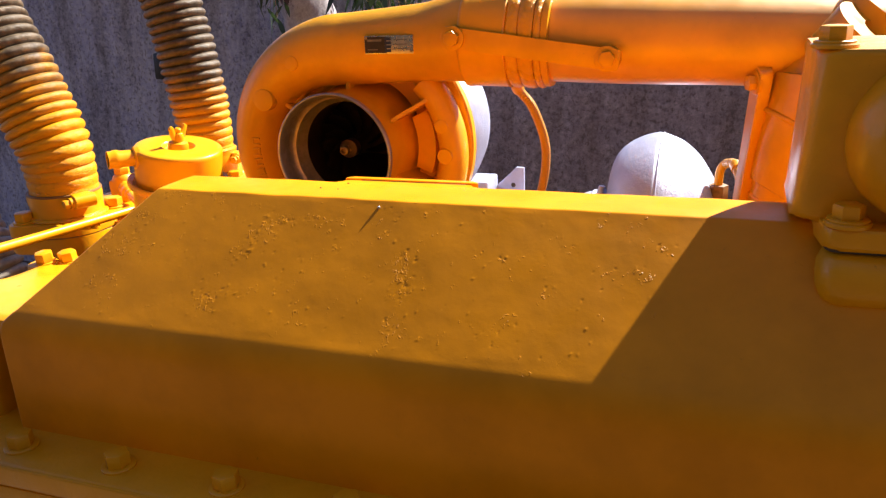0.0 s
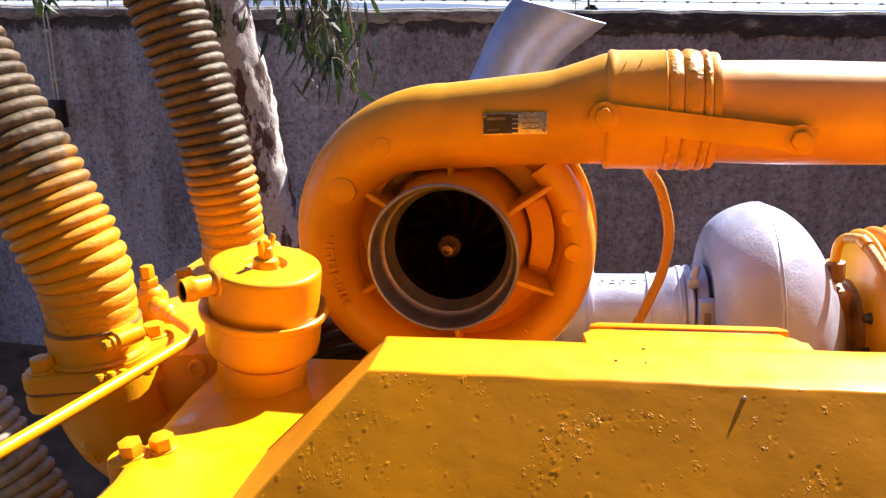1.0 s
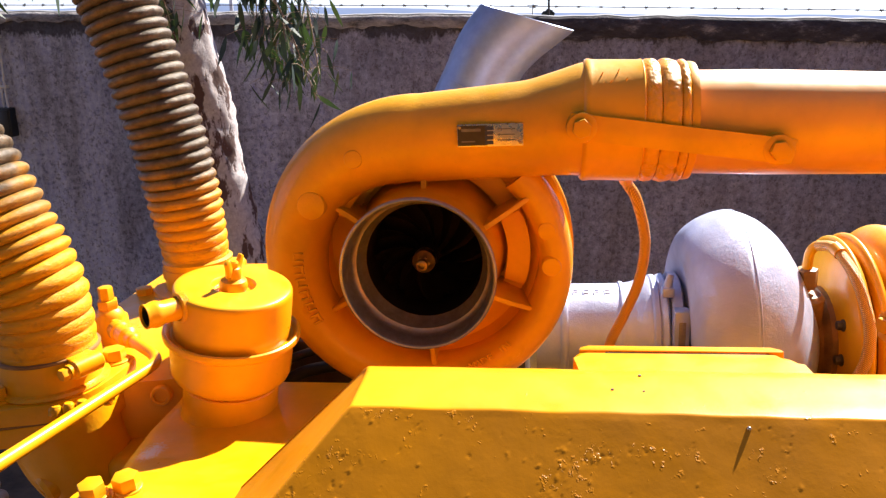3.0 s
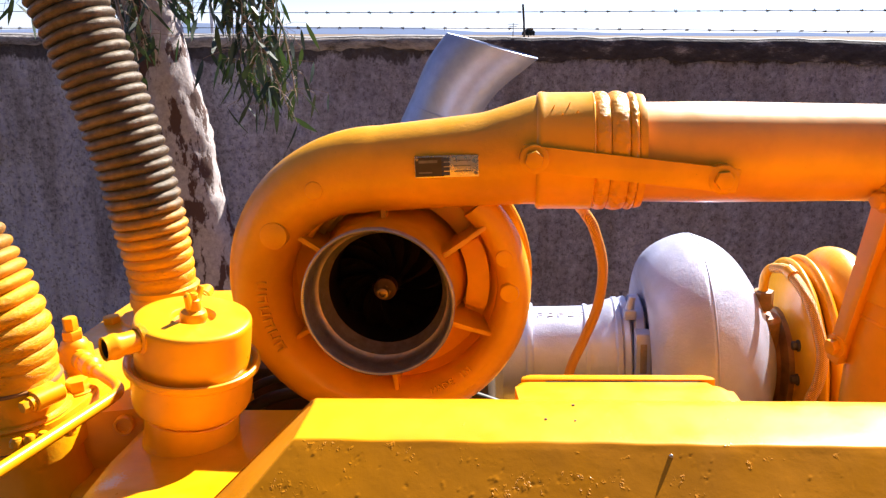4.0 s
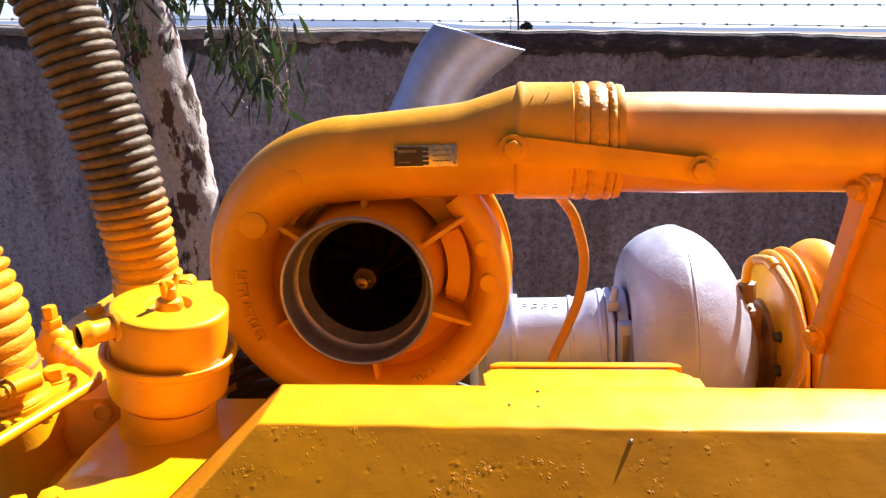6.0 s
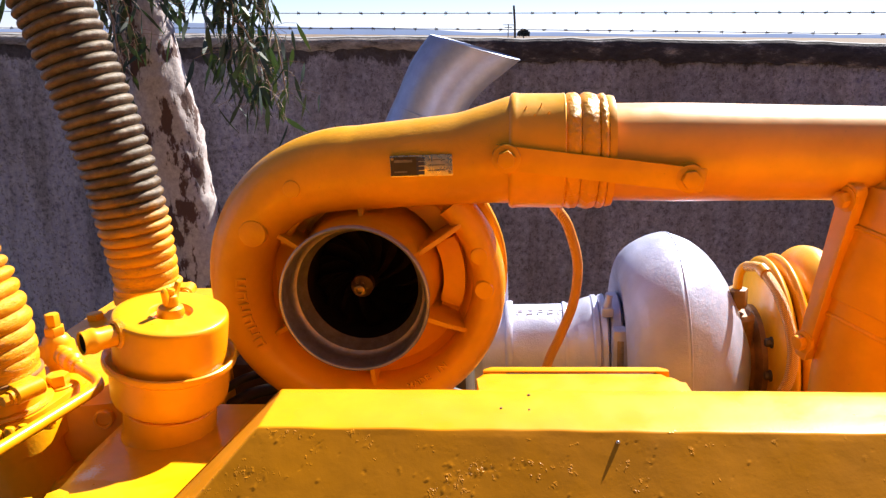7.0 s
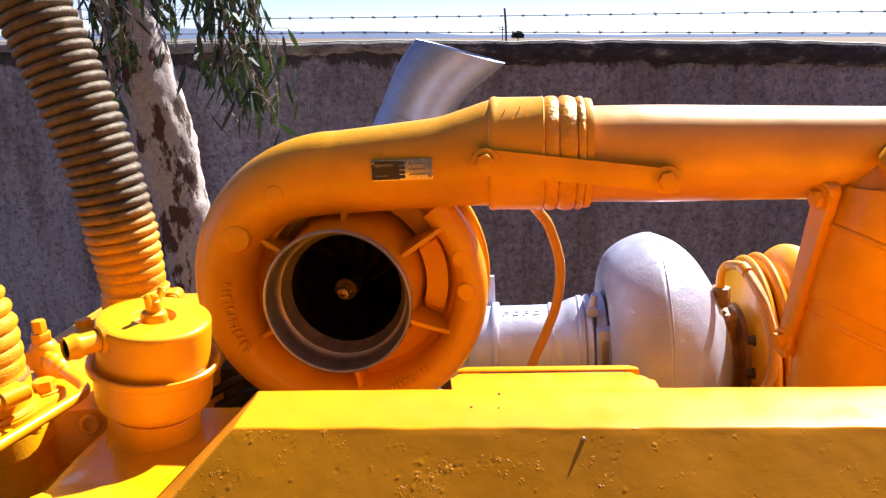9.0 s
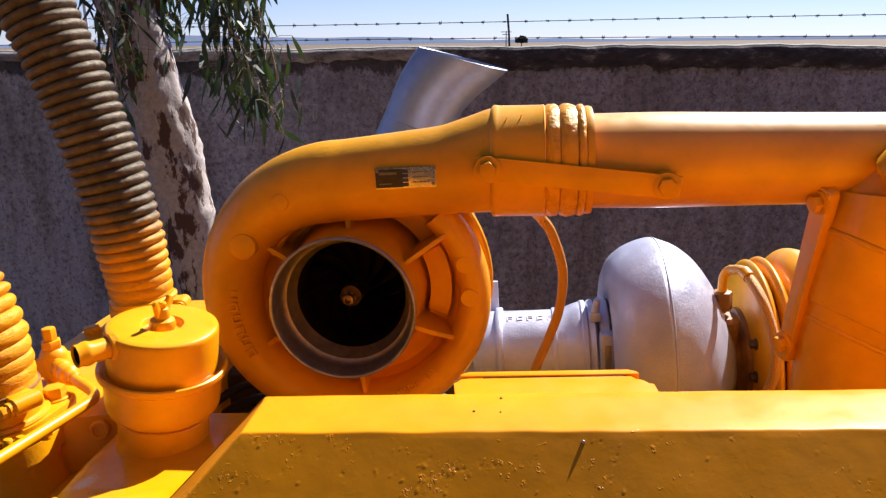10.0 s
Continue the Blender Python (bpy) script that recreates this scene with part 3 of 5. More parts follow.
def build_tree():
    rng = random.Random(12)
    tree = thing("gum_tree", (-1.87, 4.02, GROUND), "gum tree with peeling pink-grey bark and drooping leaves by a wall", "tree")
    path = [(-1.70, 4.02, -0.45, 0.215), (-1.74, 4.02, -0.10, 0.190), (-1.808, 4.018, 0.329, 0.180), (-1.862, 4.009, 0.736, 0.150), (-1.907, 4.000, 1.053, 0.144), (-1.948, 3.991, 1.369, 0.148), (-1.998, 3.982, 1.659, 0.148), (-2.052, 3.973, 1.940, 0.142), (-2.134, 3.964, 2.274, 0.129), (-2.260, 3.946, 2.727, 0.112), (-2.351, 3.928, 3.270, 0.086)]
    pts = spline(path, 14)
    bm = sweep(pts, [p[3] for p in pts], 48)
    for v in bm.verts:
        q = v.co * 4.0
        c = v.co
        d = 0.016 * noise.noise(q) + 0.012 * noise.noise(q * 3.1) + 0.007 * noise.noise(q * 8) + 0.003 * noise.noise(q * 17)
        v.co = c + Vector((c.x + 2.04, c.y - 3.98, 0)).normalized() * d
    part("trunk", bm, M_BARK, tree, "", 70)
    limbs = [((-2.10, 3.97, 1.95), (-1.95, 4.05, 2.35), (-1.75, 4.15, 2.6), (-1.4, 4.15, 2.65)), ((-2.18, 3.96, 2.3), (-2.6, 4.0, 2.6), (-3.2, 4.1, 2.75), (-3.8, 4.1, 2.7)), ((-2.30, 3.95, 2.8), (-2.2, 4.0, 3.1), (-1.8, 4.4, 3.3), (-1.2, 4.8, 3.4)), ((-2.25, 3.96, 2.6), (-2.45, 3.9, 2.75), (-2.7, 3.8, 2.75), (-2.9, 3.6, 2.6))]
    for l in limbs:
        p = spline(l, 8)
        part("limb", sweep(p, list(np.linspace(0.06, 0.02, len(p))), 14), M_BARK, tree)
    # hanging sprays: x, y, z of the twig's root, its drop, its drift and its number of leaves
    for x, y, z, drop, drift, n in (
            (-1.88, 4.10, 2.50, 0.40, -0.03, 50), (-1.98, 4.05, 2.50, 0.42, 0.02, 52), (-2.08, 4.12, 2.50, 0.46, -0.04, 50), (-2.14, 4.08, 2.45, 0.62, 0.02, 48), (-1.80, 4.12, 2.50, 0.22, 0.03, 26), (-2.23, 4.15, 2.45, 0.40, -0.04, 40), (-2.04, 4.00, 2.55, 0.40, 0.04, 44), (-2.18, 4.02, 2.30, 0.45, 0.06, 30),
            (-2.62, 3.95, 2.55, 0.40, -0.08, 40), (-2.80, 3.85, 2.60, 0.52, -0.06, 44), (-3.00, 3.95, 2.60, 0.58, -0.06, 44), (-3.20, 4.05, 2.65, 0.62, -0.05, 40), (-3.45, 4.05, 2.60, 0.60, -0.06, 34)):
        build_spray(tree, (x, y, z), (x + drift, y, z - drop), n, rng, 0.075)
    # sprays that hang before the trunk
    for x, y, z, drop, drift, n in (
            (-1.60, 3.72, 2.42, 0.52, 0.03, 42), (-1.54, 3.76, 2.42, 0.66, 0.04, 50), (-1.49, 3.70, 2.44, 0.80, 0.07, 48), (-1.46, 3.78, 2.40, 0.62, 0.09, 40), (-1.53, 3.66, 2.34, 0.68, 0.11, 40), (-1.43, 3.74, 2.16, 0.42, 0.14, 28), (-1.48, 3.64, 2.10, 0.46, 0.20, 30), (-1.58, 3.68, 2.30, 0.50, 0.04, 34),
            (-1.97, 3.68, 2.45, 0.48, 0.01, 30), (-2.03, 3.72, 2.45, 0.58, 0.00, 34), (-2.09, 3.70, 2.42, 0.62, 0.02, 32), (-2.06, 3.64, 2.25, 0.45, 0.04, 26)):
        build_spray(tree, (x, y, z), (x + drift, y, z - drop), n, rng, 0.070)
    # the crown above, in uneven clumps
    bm = bmesh.new()
    clumps = [Vector((-2.5 + 1.3 * rng.uniform(-1, 1), 4.2 + 0.9 * rng.uniform(-1, 1), 3.9 + 0.6 * rng.uniform(-1, 1))) for _ in range(26)]
    for c in clumps:
        for _ in range(100):
            q = c + Vector((rng.gauss(0, 0.26), rng.gauss(0, 0.26), rng.gauss(0, 0.20)))
            if q.z > 2.95:
                leaf_shape(bm, q, Vector((rng.gauss(0, 0.6), rng.gauss(0, 0.6), -1)), rng.uniform(0.15, 0.26), rng.uniform(0.03, 0.05), rng)
    tagged(part("crown", bm, M_LEAF, tree, "grey-green leafy crown", 80), kind="stuff")
    for c in clumps[::4]:
        p = spline([(-2.42, 3.94, 3.1), (Vector((-2.42, 3.94, 3.1)) + c) / 2 + Vector((0, 0, 0.2)), c], 6)
        part("limb", sweep(p, list(np.linspace(0.05, 0.012, len(p))), 10), M_BARK, tree)


build_ground()
build_wall()
build_light_blocker()
build_fence()
build_distance()
build_switch_box()
build_tree()

# ---- the engine ----
POSE = TIP


def deck_top(y):
    """The height of the deck before the valve cover."""
    return float(np.interp(y, [0.497, 0.54, 0.58, 0.62, 0.645, 0.667, 0.69, 0.72, 0.76, 0.81, 0.872, 0.93], [1.7035, 1.7020, 1.6995, 1.6955, 1.6920, 1.6880, 1.6800, 1.6690, 1.6585, 1.6520, 1.6490, 1.6480]))


def cover_left(y, z):
    """The valve cover's sloping left end, upright below the deck."""
    return -0.404 - 1.03 * (1.80 - max(z, deck_top(y) - 0.005))


def build_valve_cover():
    cover = thing("valve_cover", (-0.1, 0.63, 1.60), "long yellow-painted cast valve cover with pitted sloping side", "engine cover")
    slope0, slope1 = Vector((0.5010, 1.7104)), Vector((0.5984, 1.7995))
    rise = 0.0088  # the soft fold at the slope's foot
    prof = [(0.4885, 1.596), (0.4885, 1.64), (0.4885, 1.670), (0.4885, 1.682), (0.4889, 1.688), (0.4900, 1.694), (0.4920, 1.699), (0.4948, 1.7036), (0.4978, 1.7073)]
    ns = 150
    first = len(prof)
    prof += [tuple(slope0.lerp(slope1, k / (ns - 1))) for k in range(ns)]
    last = len(prof)
    prof += [(0.5992, 1.8000), (0.6006, 1.8002), (0.615, 1.8003), (0.63, 1.8004), (0.645, 1.8002), (0.653, 1.7994), (0.6575, 1.7980), (0.6602, 1.7950), (0.6610, 1.7915), (0.6613, 1.760), (0.6615, 1.720), (0.6617, 1.700), (0.6617, 1.596)]
    # stations along the length, close together where the casting's flaws show
    near, right = 1100, 0.62
    xs = np.concatenate([np.linspace(0, 0.64, near), np.linspace(0.66, 1.0, 40)])
    length = (slope1 - slope0).length
    n_vec = Vector((0, -(slope1 - slope0).y, (slope1 - slope0).x)).normalized()
    patches = ((-0.305, 0.035, 0.012, 0.016, 0.9), (-0.295, 0.082, 0.012, 0.012, 0.9), (-0.279, 0.102, 0.014, 0.012, 1.0), (-0.262, 0.117, 0.014, 0.008, 0.9), (-0.232, 0.119, 0.024, 0.006, 0.9), (-0.165, 0.116, 0.012, 0.014, 0.7), (-0.145, 0.083, 0.012, 0.016, 0.9), (-0.14, 0.060, 0.010, 0.014, 0.9), (-0.14, 0.026, 0.014, 0.010, 0.8), (-0.42, 0.09, 0.03, 0.03, 0.6), (-0.385, 0.136, 0.03, 0.005, 0.7), (-0.022, 0.108, 0.012, 0.006, 0.6), (-0.062, 0.095, 0.016, 0.006, 0.5), (-0.03, 0.072, 0.02, 0.008, 0.5), (-0.05, 0.045, 0.012, 0.014, 0.5), (0.045, 0.112, 0.016, 0.006, 0.5))

    def pitting(x, s):
        return sum(a * math.exp(-((x - px) / wx) ** 2 - ((s - ps) / ws) ** 2) for px, ps, wx, ws, a in patches)

    def flaw(x, s, m):
        """Depth of the pitted casting under the paint."""
        v = noise.noise((x * 250, s * 200, 1.5)) + 0.5 * noise.noise((x * 520, s * 450, 4.0))
        k = max(0.0, min(1.0, (v - 0.70 + 0.36 * min(m, 1.1)) / 0.30))
        b = max(0.0, min(1.0, (-v - 0.71 + 0.32 * min(m, 1.1)) / 0.30))
        return 0.00015 * k * k * (3 - 2 * k) - 0.00015 * b * b * (3 - 2 * b)

    bm = bmesh.new()
    mask = bm.verts.layers.float.new("pitting")
    cols = []
    for i, (y, z) in enumerate(prof):
        xl = cover_left(y, z)
        row = []
        for u in xs:
            x = float(xl + (right - xl) * u)
            p = Vector((x, y - 0.014 * (x + 0.404), z))
            if first <= i < last:
                s = rise + (i - first) / (ns - 1) * length
                m = pitting(x, s)
                edge = min(1.0, (s - rise) / 0.006, (rise + length - s) / 0.004)
                p += n_vec * ((0.00022 * noise.noise((x * 24, s * 24, 0)) + 0.00005 * noise.noise((x * 90, s * 90, 3)) - flaw(x, s, m)) * edge)
            elif i >= last:
                p.z += 0.0005 * noise.noise((x * 30, y * 30, 7))
            # rounded left edge
            d = x - xl
            if d < 0.004:
                inward = Vector((0, 1, 0)) if i < first else -n_vec if i < last else Vector((0, 0, -1))
                p += inward * (0.004 - math.sqrt(max(0.0, 0.004 ** 2 - (0.004 - d) ** 2))) * 0.8
            v = bm.verts.new(p)
            v[mask] = max(0.15, min(1.0, m)) if first <= i < last else 0.0
            row.append(v)
        cols.append(row)
    nx = len(xs) - 1
    for a, b in zip(cols, cols[1:]):
        for k in range(nx):
            bm.faces.new((a[k], a[k + 1], b[k + 1], b[k]))
    # the left end in two flat pieces: the slope above the deck, the upright foot below it
    free = [i for i, (y, z) in enumerate(prof) if z > deck_top(y) - 0.005]
    bm.faces.new([cols[i][0] for i in free])
    bm.faces.new([cols[i][0] for i in range(free[0] + 1)] + [cols[i][0] for i in range(free[-1], len(prof))])
    bm.faces.new([c[-1] for c in cols][::-1])
    body = part("body", bm, M_COVER, cover, "", 50)
    for f in body.data.polygons:
        if len(f.vertices) > 4:
            f.use_smooth = False
    # tab at the back of the flat top
    tab = prism(rounded([(-0.260, 0.640), (-0.114, 0.638), (-0.119, 0.703), (-0.270, 0.711)], [0.004, 0.004, 0.016, 0.012]), 1.765, 1.7875, None, 0.006, 4)
    part("tab", tab, M_COVER, cover)
    part("nub", lathe([(0, 0.0019), (0.0006, 0.0017), (0.0012, 0.0009), (0.0018, -0.002)], (-0.178, 0.5905, 1.7950), (0, -0.66, 0.75), 14), M_CHIP, cover, "chipped casting nub")
    part("tab_seam", block((-0.246, 0.7040, 1.775), (-0.136, 0.7062, 1.7878), 0.0005, 1), M_DARKIRON, cover, "dark brown gasket seam")
    part("tab_lip", prism(rounded([(-0.264, 0.7062), (-0.126, 0.7048), (-0.130, 0.7125), (-0.261, 0.7138)], [0.001, 0.001, 0.006, 0.006], 4), 1.76, 1.7890, None, 0.001), M_COVER, cover)
    for x, y, r in ((-0.248, 0.624, 0.0011), (-0.230, 0.622, 0.0009), (-0.230, 0.643, 0.0013)):
        part("paint_chip", lathe([(0, 0.0004), (r * 0.7, 0.0003), (r, -0.0012)], (x, y, 1.8006), (0, 0, 1), 9), M_DARKIRON, cover, "small brown paint chip")
    # foot flange with its bolts
    part("foot_flange", prism(rounded([(-0.615, 0.436), (0.62, 0.425), (0.62, 0.775), (-0.60, 0.775)], [0.02, 0, 0, 0.02]), 1.578, 1.597, None, 0.003), M_CAST, cover)
    for k in range(9):
        hex_bolt((-0.480 + 0.106 * k, 0.464 - 0.0015 * k, 1.597), (0, 0, 1), 0.0105, 0.014, cover, turn=0.4 * k)
    return cover


def cover_material():
    """Paint with sharp wrinkles and runs in patches."""
    m = paint("yellow_paint_on_cover", base=(0.80, 0.288, 0.001), rough=0.40, peel=0.06, cast=0.05, dirt=0.3, coat=0.12, spec=0.18)
    nt = m.node_tree
    b = nt.nodes["Principled BSDF"]
    b.inputs["Coat Roughness"].default_value = 0.30
    crest = ramp(nt, tex_noise(nt, 330, 3, 0.6, stretch=(1.0, 0.7, 0.7)).outputs[0], [(0.56, (0, 0, 0)), (0.66, (1, 1, 1))])
    at = nt.nodes.new("ShaderNodeAttribute")
    at.attribute_name = "pitting"
    add = nt.nodes.new("ShaderNodeMath")
    add.operation = "MULTIPLY_ADD"
    add.inputs[1].default_value = 0.34
    nt.links.new(at.outputs["Fac"], add.inputs[0])
    nt.links.new(tex_noise(nt, 75, 3, 0.6).outputs[0], add.inputs[2])
    where = ramp(nt, add.outputs[0], [(0.66, (0, 0, 0)), (0.76, (1, 1, 1))])
    mul = nt.nodes.new("ShaderNodeMath")
    mul.operation = "MULTIPLY"
    nt.links.new(crest.outputs[0], mul.inputs[0])
    nt.links.new(where.outputs[0], mul.inputs[1])
    bump = nt.nodes.new("ShaderNodeBump")
    bump.inputs["Strength"].default_value = 0.60
    bump.inputs["Distance"].default_value = 0.0006
    nt.links.new(mul.outputs[0], bump.inputs["Height"])
    nt.links.new(b.inputs["Normal"].links[0].from_socket, bump.inputs["Normal"])
    nt.links.new(bump.outputs[0], b.inputs["Normal"])
    nt.links.new(bump.outputs[0], b.inputs["Coat Normal"])
    return m


M_COVER = cover_material()
M_CHIP = metal("chipped_bright_metal", (0.75, 0.72, 0.68), 0.25)


def deck_material():
    """Smooth paint with a speckled pale patch in one spot."""
    m = paint("yellow_paint_on_deck", rough=0.36, peel=0.10, coat=0.35)
    nt = m.node_tree
    b = nt.nodes["Principled BSDF"]
    c = nt.nodes.new("ShaderNodeTexCoord")
    mp = nt.nodes.new("ShaderNodeMapping")
    mp.inputs["Location"].default_value = (0.6370, -0.770, -1.657)
    mp.vector_type = "POINT"
    nt.links.new(c.outputs["Object"], mp.inputs[0])
    stretch = nt.nodes.new("ShaderNodeMapping")
    stretch.inputs["Scale"].default_value = (95, 42, 42)
    nt.links.new(mp.outputs[0], stretch.inputs[0])
    ln = nt.nodes.new("ShaderNodeVectorMath")
    ln.operation = "LENGTH"
    nt.links.new(stretch.outputs[0], ln.inputs[0])
    add = nt.nodes.new("ShaderNodeMath")
    add.operation = "MULTIPLY_ADD"
    add.inputs[1].default_value = 3.2
    nt.links.new(tex_noise(nt, 420, 4, 0.7).outputs[0], add.inputs[0])
    nt.links.new(ln.outputs["Value"], add.inputs[2])
    cut = nt.nodes.new("ShaderNodeMapRange")
    cut.inputs[1].default_value, cut.inputs[2].default_value, cut.inputs[3].default_value, cut.inputs[4].default_value = 1.9, 2.6, 0.75, 0.0
    nt.links.new(add.outputs[0], cut.inputs[0])
    was = b.inputs["Base Color"].links[0].from_socket
    nt.links.new(mixed(nt, cut.outputs[0], was, (0.62, 0.58, 0.56)), b.inputs["Base Color"])
    return m


M_DECK = deck_material()


def build_engine_block():
    eng = thing("engine_block", (0.1, 0.9, GROUND), "yellow-painted engine block under the covers", "engine")
    part("cylinder_head", block((-0.66, 0.435, 1.30), (0.95, 0.80, 1.576), 0.008), M_CAST, eng)
    part("crankcase", block((-0.66, 0.47, 0.62), (0.95, 1.62, 1.34), 0.02), M_CAST, eng)
    # far head, valley and gallery are coloured dark brown instead of yellow
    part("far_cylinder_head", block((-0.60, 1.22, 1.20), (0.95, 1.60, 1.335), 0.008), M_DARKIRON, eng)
    part("valley_cover", block((-0.62, 0.83, 1.32), (0.95, 1.23, 1.40), 0.01), M_DARKIRON, eng, "dark brown engine valley")
    part("far_gallery", block((-0.655, 1.15, 1.30), (-0.31, 1.30, 1.60), 0.012), M_DARKIRON, eng, "dark brown casting behind the turbocharger")
    for k, (z, r) in enumerate(((1.60, 0.006), (1.57, 0.0085), (1.535, 0.005))):
        q = spline([(-0.66, 1.10 + 0.01 * k, z - 0.03), (-0.60, 1.11 + 0.012 * k, z), (-0.50, 1.125, z + 0.006), (-0.38, 1.12, z - 0.012), (-0.25, 1.10, z - 0.05), (-0.12, 1.06, z - 0.10), (0.0, 1.05, z - 0.16)], 8)
        part("wiring_tube", sweep(q, r, 12), M_BLACK, eng, "black wiring tube")
    for y in (0.60, 1.45):
        part("skid_rail", block((-0.9, y - 0.08, GROUND - 0.05), (1.1, y + 0.08, 0.03), 0.01), M_CAST, eng)
    part("sump", block((-0.55, 0.52, 0.025), (0.85, 1.53, 0.63), 0.03), M_CAST, eng)
    # deck in front of the cover's sloping end, rising towards its foot
    ys = np.linspace(0.497, 0.930, 90)
    left = np.interp(ys, [0.497, 0.503, 0.515, 0.535, 0.560, 0.580, 0.592, 0.615, 0.695, 0.720, 0.760, 0.815, 0.905, 0.930], [-0.585, -0.602, -0.613, -0.619, -0.618, -0.610, -0.606, -0.608, -0.630, -0.640, -0.653, -0.664, -0.667, -0.668])
    bm = bmesh.new()
    rows = []
    for y, x in zip(ys, left):
        z = deck_top(y)
        near = 0.003 if y == ys[0] else 0.0
        line = [(x, 1.56), (x, z - 0.005 - near), (x + 0.0013, z - 0.0016 - near), (x + 0.004, z - near)]
        line += [(q, z - near) for q in np.linspace(x + 0.012, -0.47, 8)]
        rows.append([bm.verts.new((q, y, h)) for q, h in line])
    for p, q in zip(rows, rows[1:]):
        for k in range(len(p) - 1):
            bm.faces.new((p[k], p[k + 1], q[k + 1], q[k]))
    bm.faces.new([*rows[-1], bm.verts.new((-0.47, rows[-1][0].co.y, 1.56))])
    # its lip stands over a dark recess beside the cover
    lip = [[bm.verts.new((v.co.x, v.co.y + dy, z)) for v in rows[0][3:]] for dy, z in ((0, 1.690), (0.045, 1.690), (0.045, 1.56))]
    for p, q in zip([rows[0][3:], *lip], lip):
        for k in range(len(p) - 1):
            bm.faces.new((p[k], p[k + 1], q[k + 1], q[k]))
    part("front_deck", bm, M_DECK, eng, "sloping yellow deck with a speckled pale patch")
    part("deck_foot", block((-0.612, 0.499, 1.56), (-0.541, 0.560, 1.692), 0.006, 3), M_SMOOTH, eng)
    part("left_boss", lathe([(0.0170, 1.58), (0.0170, 1.688), (0.0160, 1.6915), (0, 1.692)], (-0.6185, 0.6530, 0), (0, 0, 1), 28), M_CAST, eng)
    for x, y, z, t in ((-0.6165, 0.6540, 1.6920, 0.2), (-0.5985, 0.6690, 1.6895, 0.7), (-0.5800, 0.5290, 1.7020, 0.4)):
        hex_bolt((x, y, z), (0, -0.1, 1), 0.0098, 0.0125, eng, M_YELLOW, 1.12, turn=t)
    part("boss_pad", lathe([(0.024, 1.58), (0.024, 1.6985), (0.021, 1.7025), (0, 1.7035)], (-0.5830, 0.5300, 0), (0, 0, 1), 40), M_SMOOTH, eng)
    return eng


def build_breather():
    base, up = Vector((-0.6040, 0.872, 1.6465)), Vector((0.163, -0.04, 1)).normalized()
    can = thing("breather_can", base, "yellow-painted cylindrical oil breather with a wing nut on top", "breather")
    part("neck", lathe([(0.0490, -0.004), (0.0485, 0.001), (0.0470, 0.005), (0.0462, 0.010), (0.0464, 0.014), (0.0466, 0.0335), (0.0455, 0.0348), (0.0415, 0.0350), (0.0415, 0.046), (0.03, 0.046)], base, up, 72), M_SMOOTH, can)
    part("bowl", lathe([(0.03, 0.0382), (0.0478, 0.0382), (0.0492, 0.0388), (0.0520, 0.0410), (0.0555, 0.0445), (0.0574, 0.0490), (0.0582, 0.0550), (0.0590, 0.081), (0.0620, 0.083), (0.0648, 0.0855), (0.0655, 0.0885), (0.0648, 0.0920), (0.0630, 0.0930), (0.0605, 0.0915), (0.0580, 0.088), (0.05, 0.087)], base, up, 80), M_SMOOTH, can)
    part("cap", lathe([(0.053, 0.085), (0.0552, 0.089), (0.0555, 0.096), (0.0560, 0.1305), (0.0557, 0.1335), (0.0547, 0.1356), (0.0530, 0.1366), (0.048, 0.1372), (0.030, 0.1380), (0.0215, 0.1378), (0.0200, 0.1365), (0.0185, 0.1325), (0.016, 0.1315), (0, 0.1320)], base, up, 80), M_SMOOTH, can)
    part("stud", lathe([(0.0125, 0.1315), (0.0135, 0.1375), (0.012, 0.1425), (0.0075, 0.1445), (0.0042, 0.1455), (0.0042, 0.1600), (0.003, 0.1615), (0, 0.1615)], base, up, 24), M_YELLOW, can)
    top = Matrix.Translation(base) @ basis(up)
    bm = lathe([(0.0075, 0.1425), (0.008, 0.1485), (0.006, 0.1545), (0.004, 0.1555)], base, up, 20)
    for s in (-1, 1):
        out = rounded([(0.003, 0.0), (0.010, 0.001), (0.0155, 0.016), (0.0105, 0.020), (0.005, 0.009)], 0.002, 3)
        m = top @ Matrix.Translation((0, 0, 0.1465)) @ Matrix.Rotation(radians(5 if s > 0 else 185), 4, "Z") @ Matrix.Rotation(radians(90), 4, "X")
        join(bm, prism(out, -0.0022, 0.0022, m, 0.001))
    part("wing_nut", bm, M_YELLOW, can)
    # hollow hose barb
    d = Vector((-0.62, -0.785, 0.04)).normalized()
    root = base + up * 0.1275 + d * 0.046
    part("hose_barb", lathe([(0.0105, 0), (0.0106, 0.026), (0.0122, 0.030), (0.0122, 0.034), (0.0109, 0.038), (0.0112, 0.042), (0.0096, 0.042), (0.0093, 0.01), (0, 0.008)], root, d, 32), M_SMOOTH, can)
    # black lining: the shade inside the spout is put into its colour
    part("barb_inside", lathe([(0.0092, 0.040), (0.0090, 0.012), (0, 0.011)], root, d, 24), M_BLACK, can, "hollow of the spout, coloured black for its shade")
    part("weld", lathe([(0.010, 0.004), (0.0150, 0.0045), (0.0140, 0.010), (0.0118, 0.0115)], root, d, 28), M_THICK, can)
    return can


C = Vector((-0.4275, 0, 1.744))  # the near turbocharger's axis


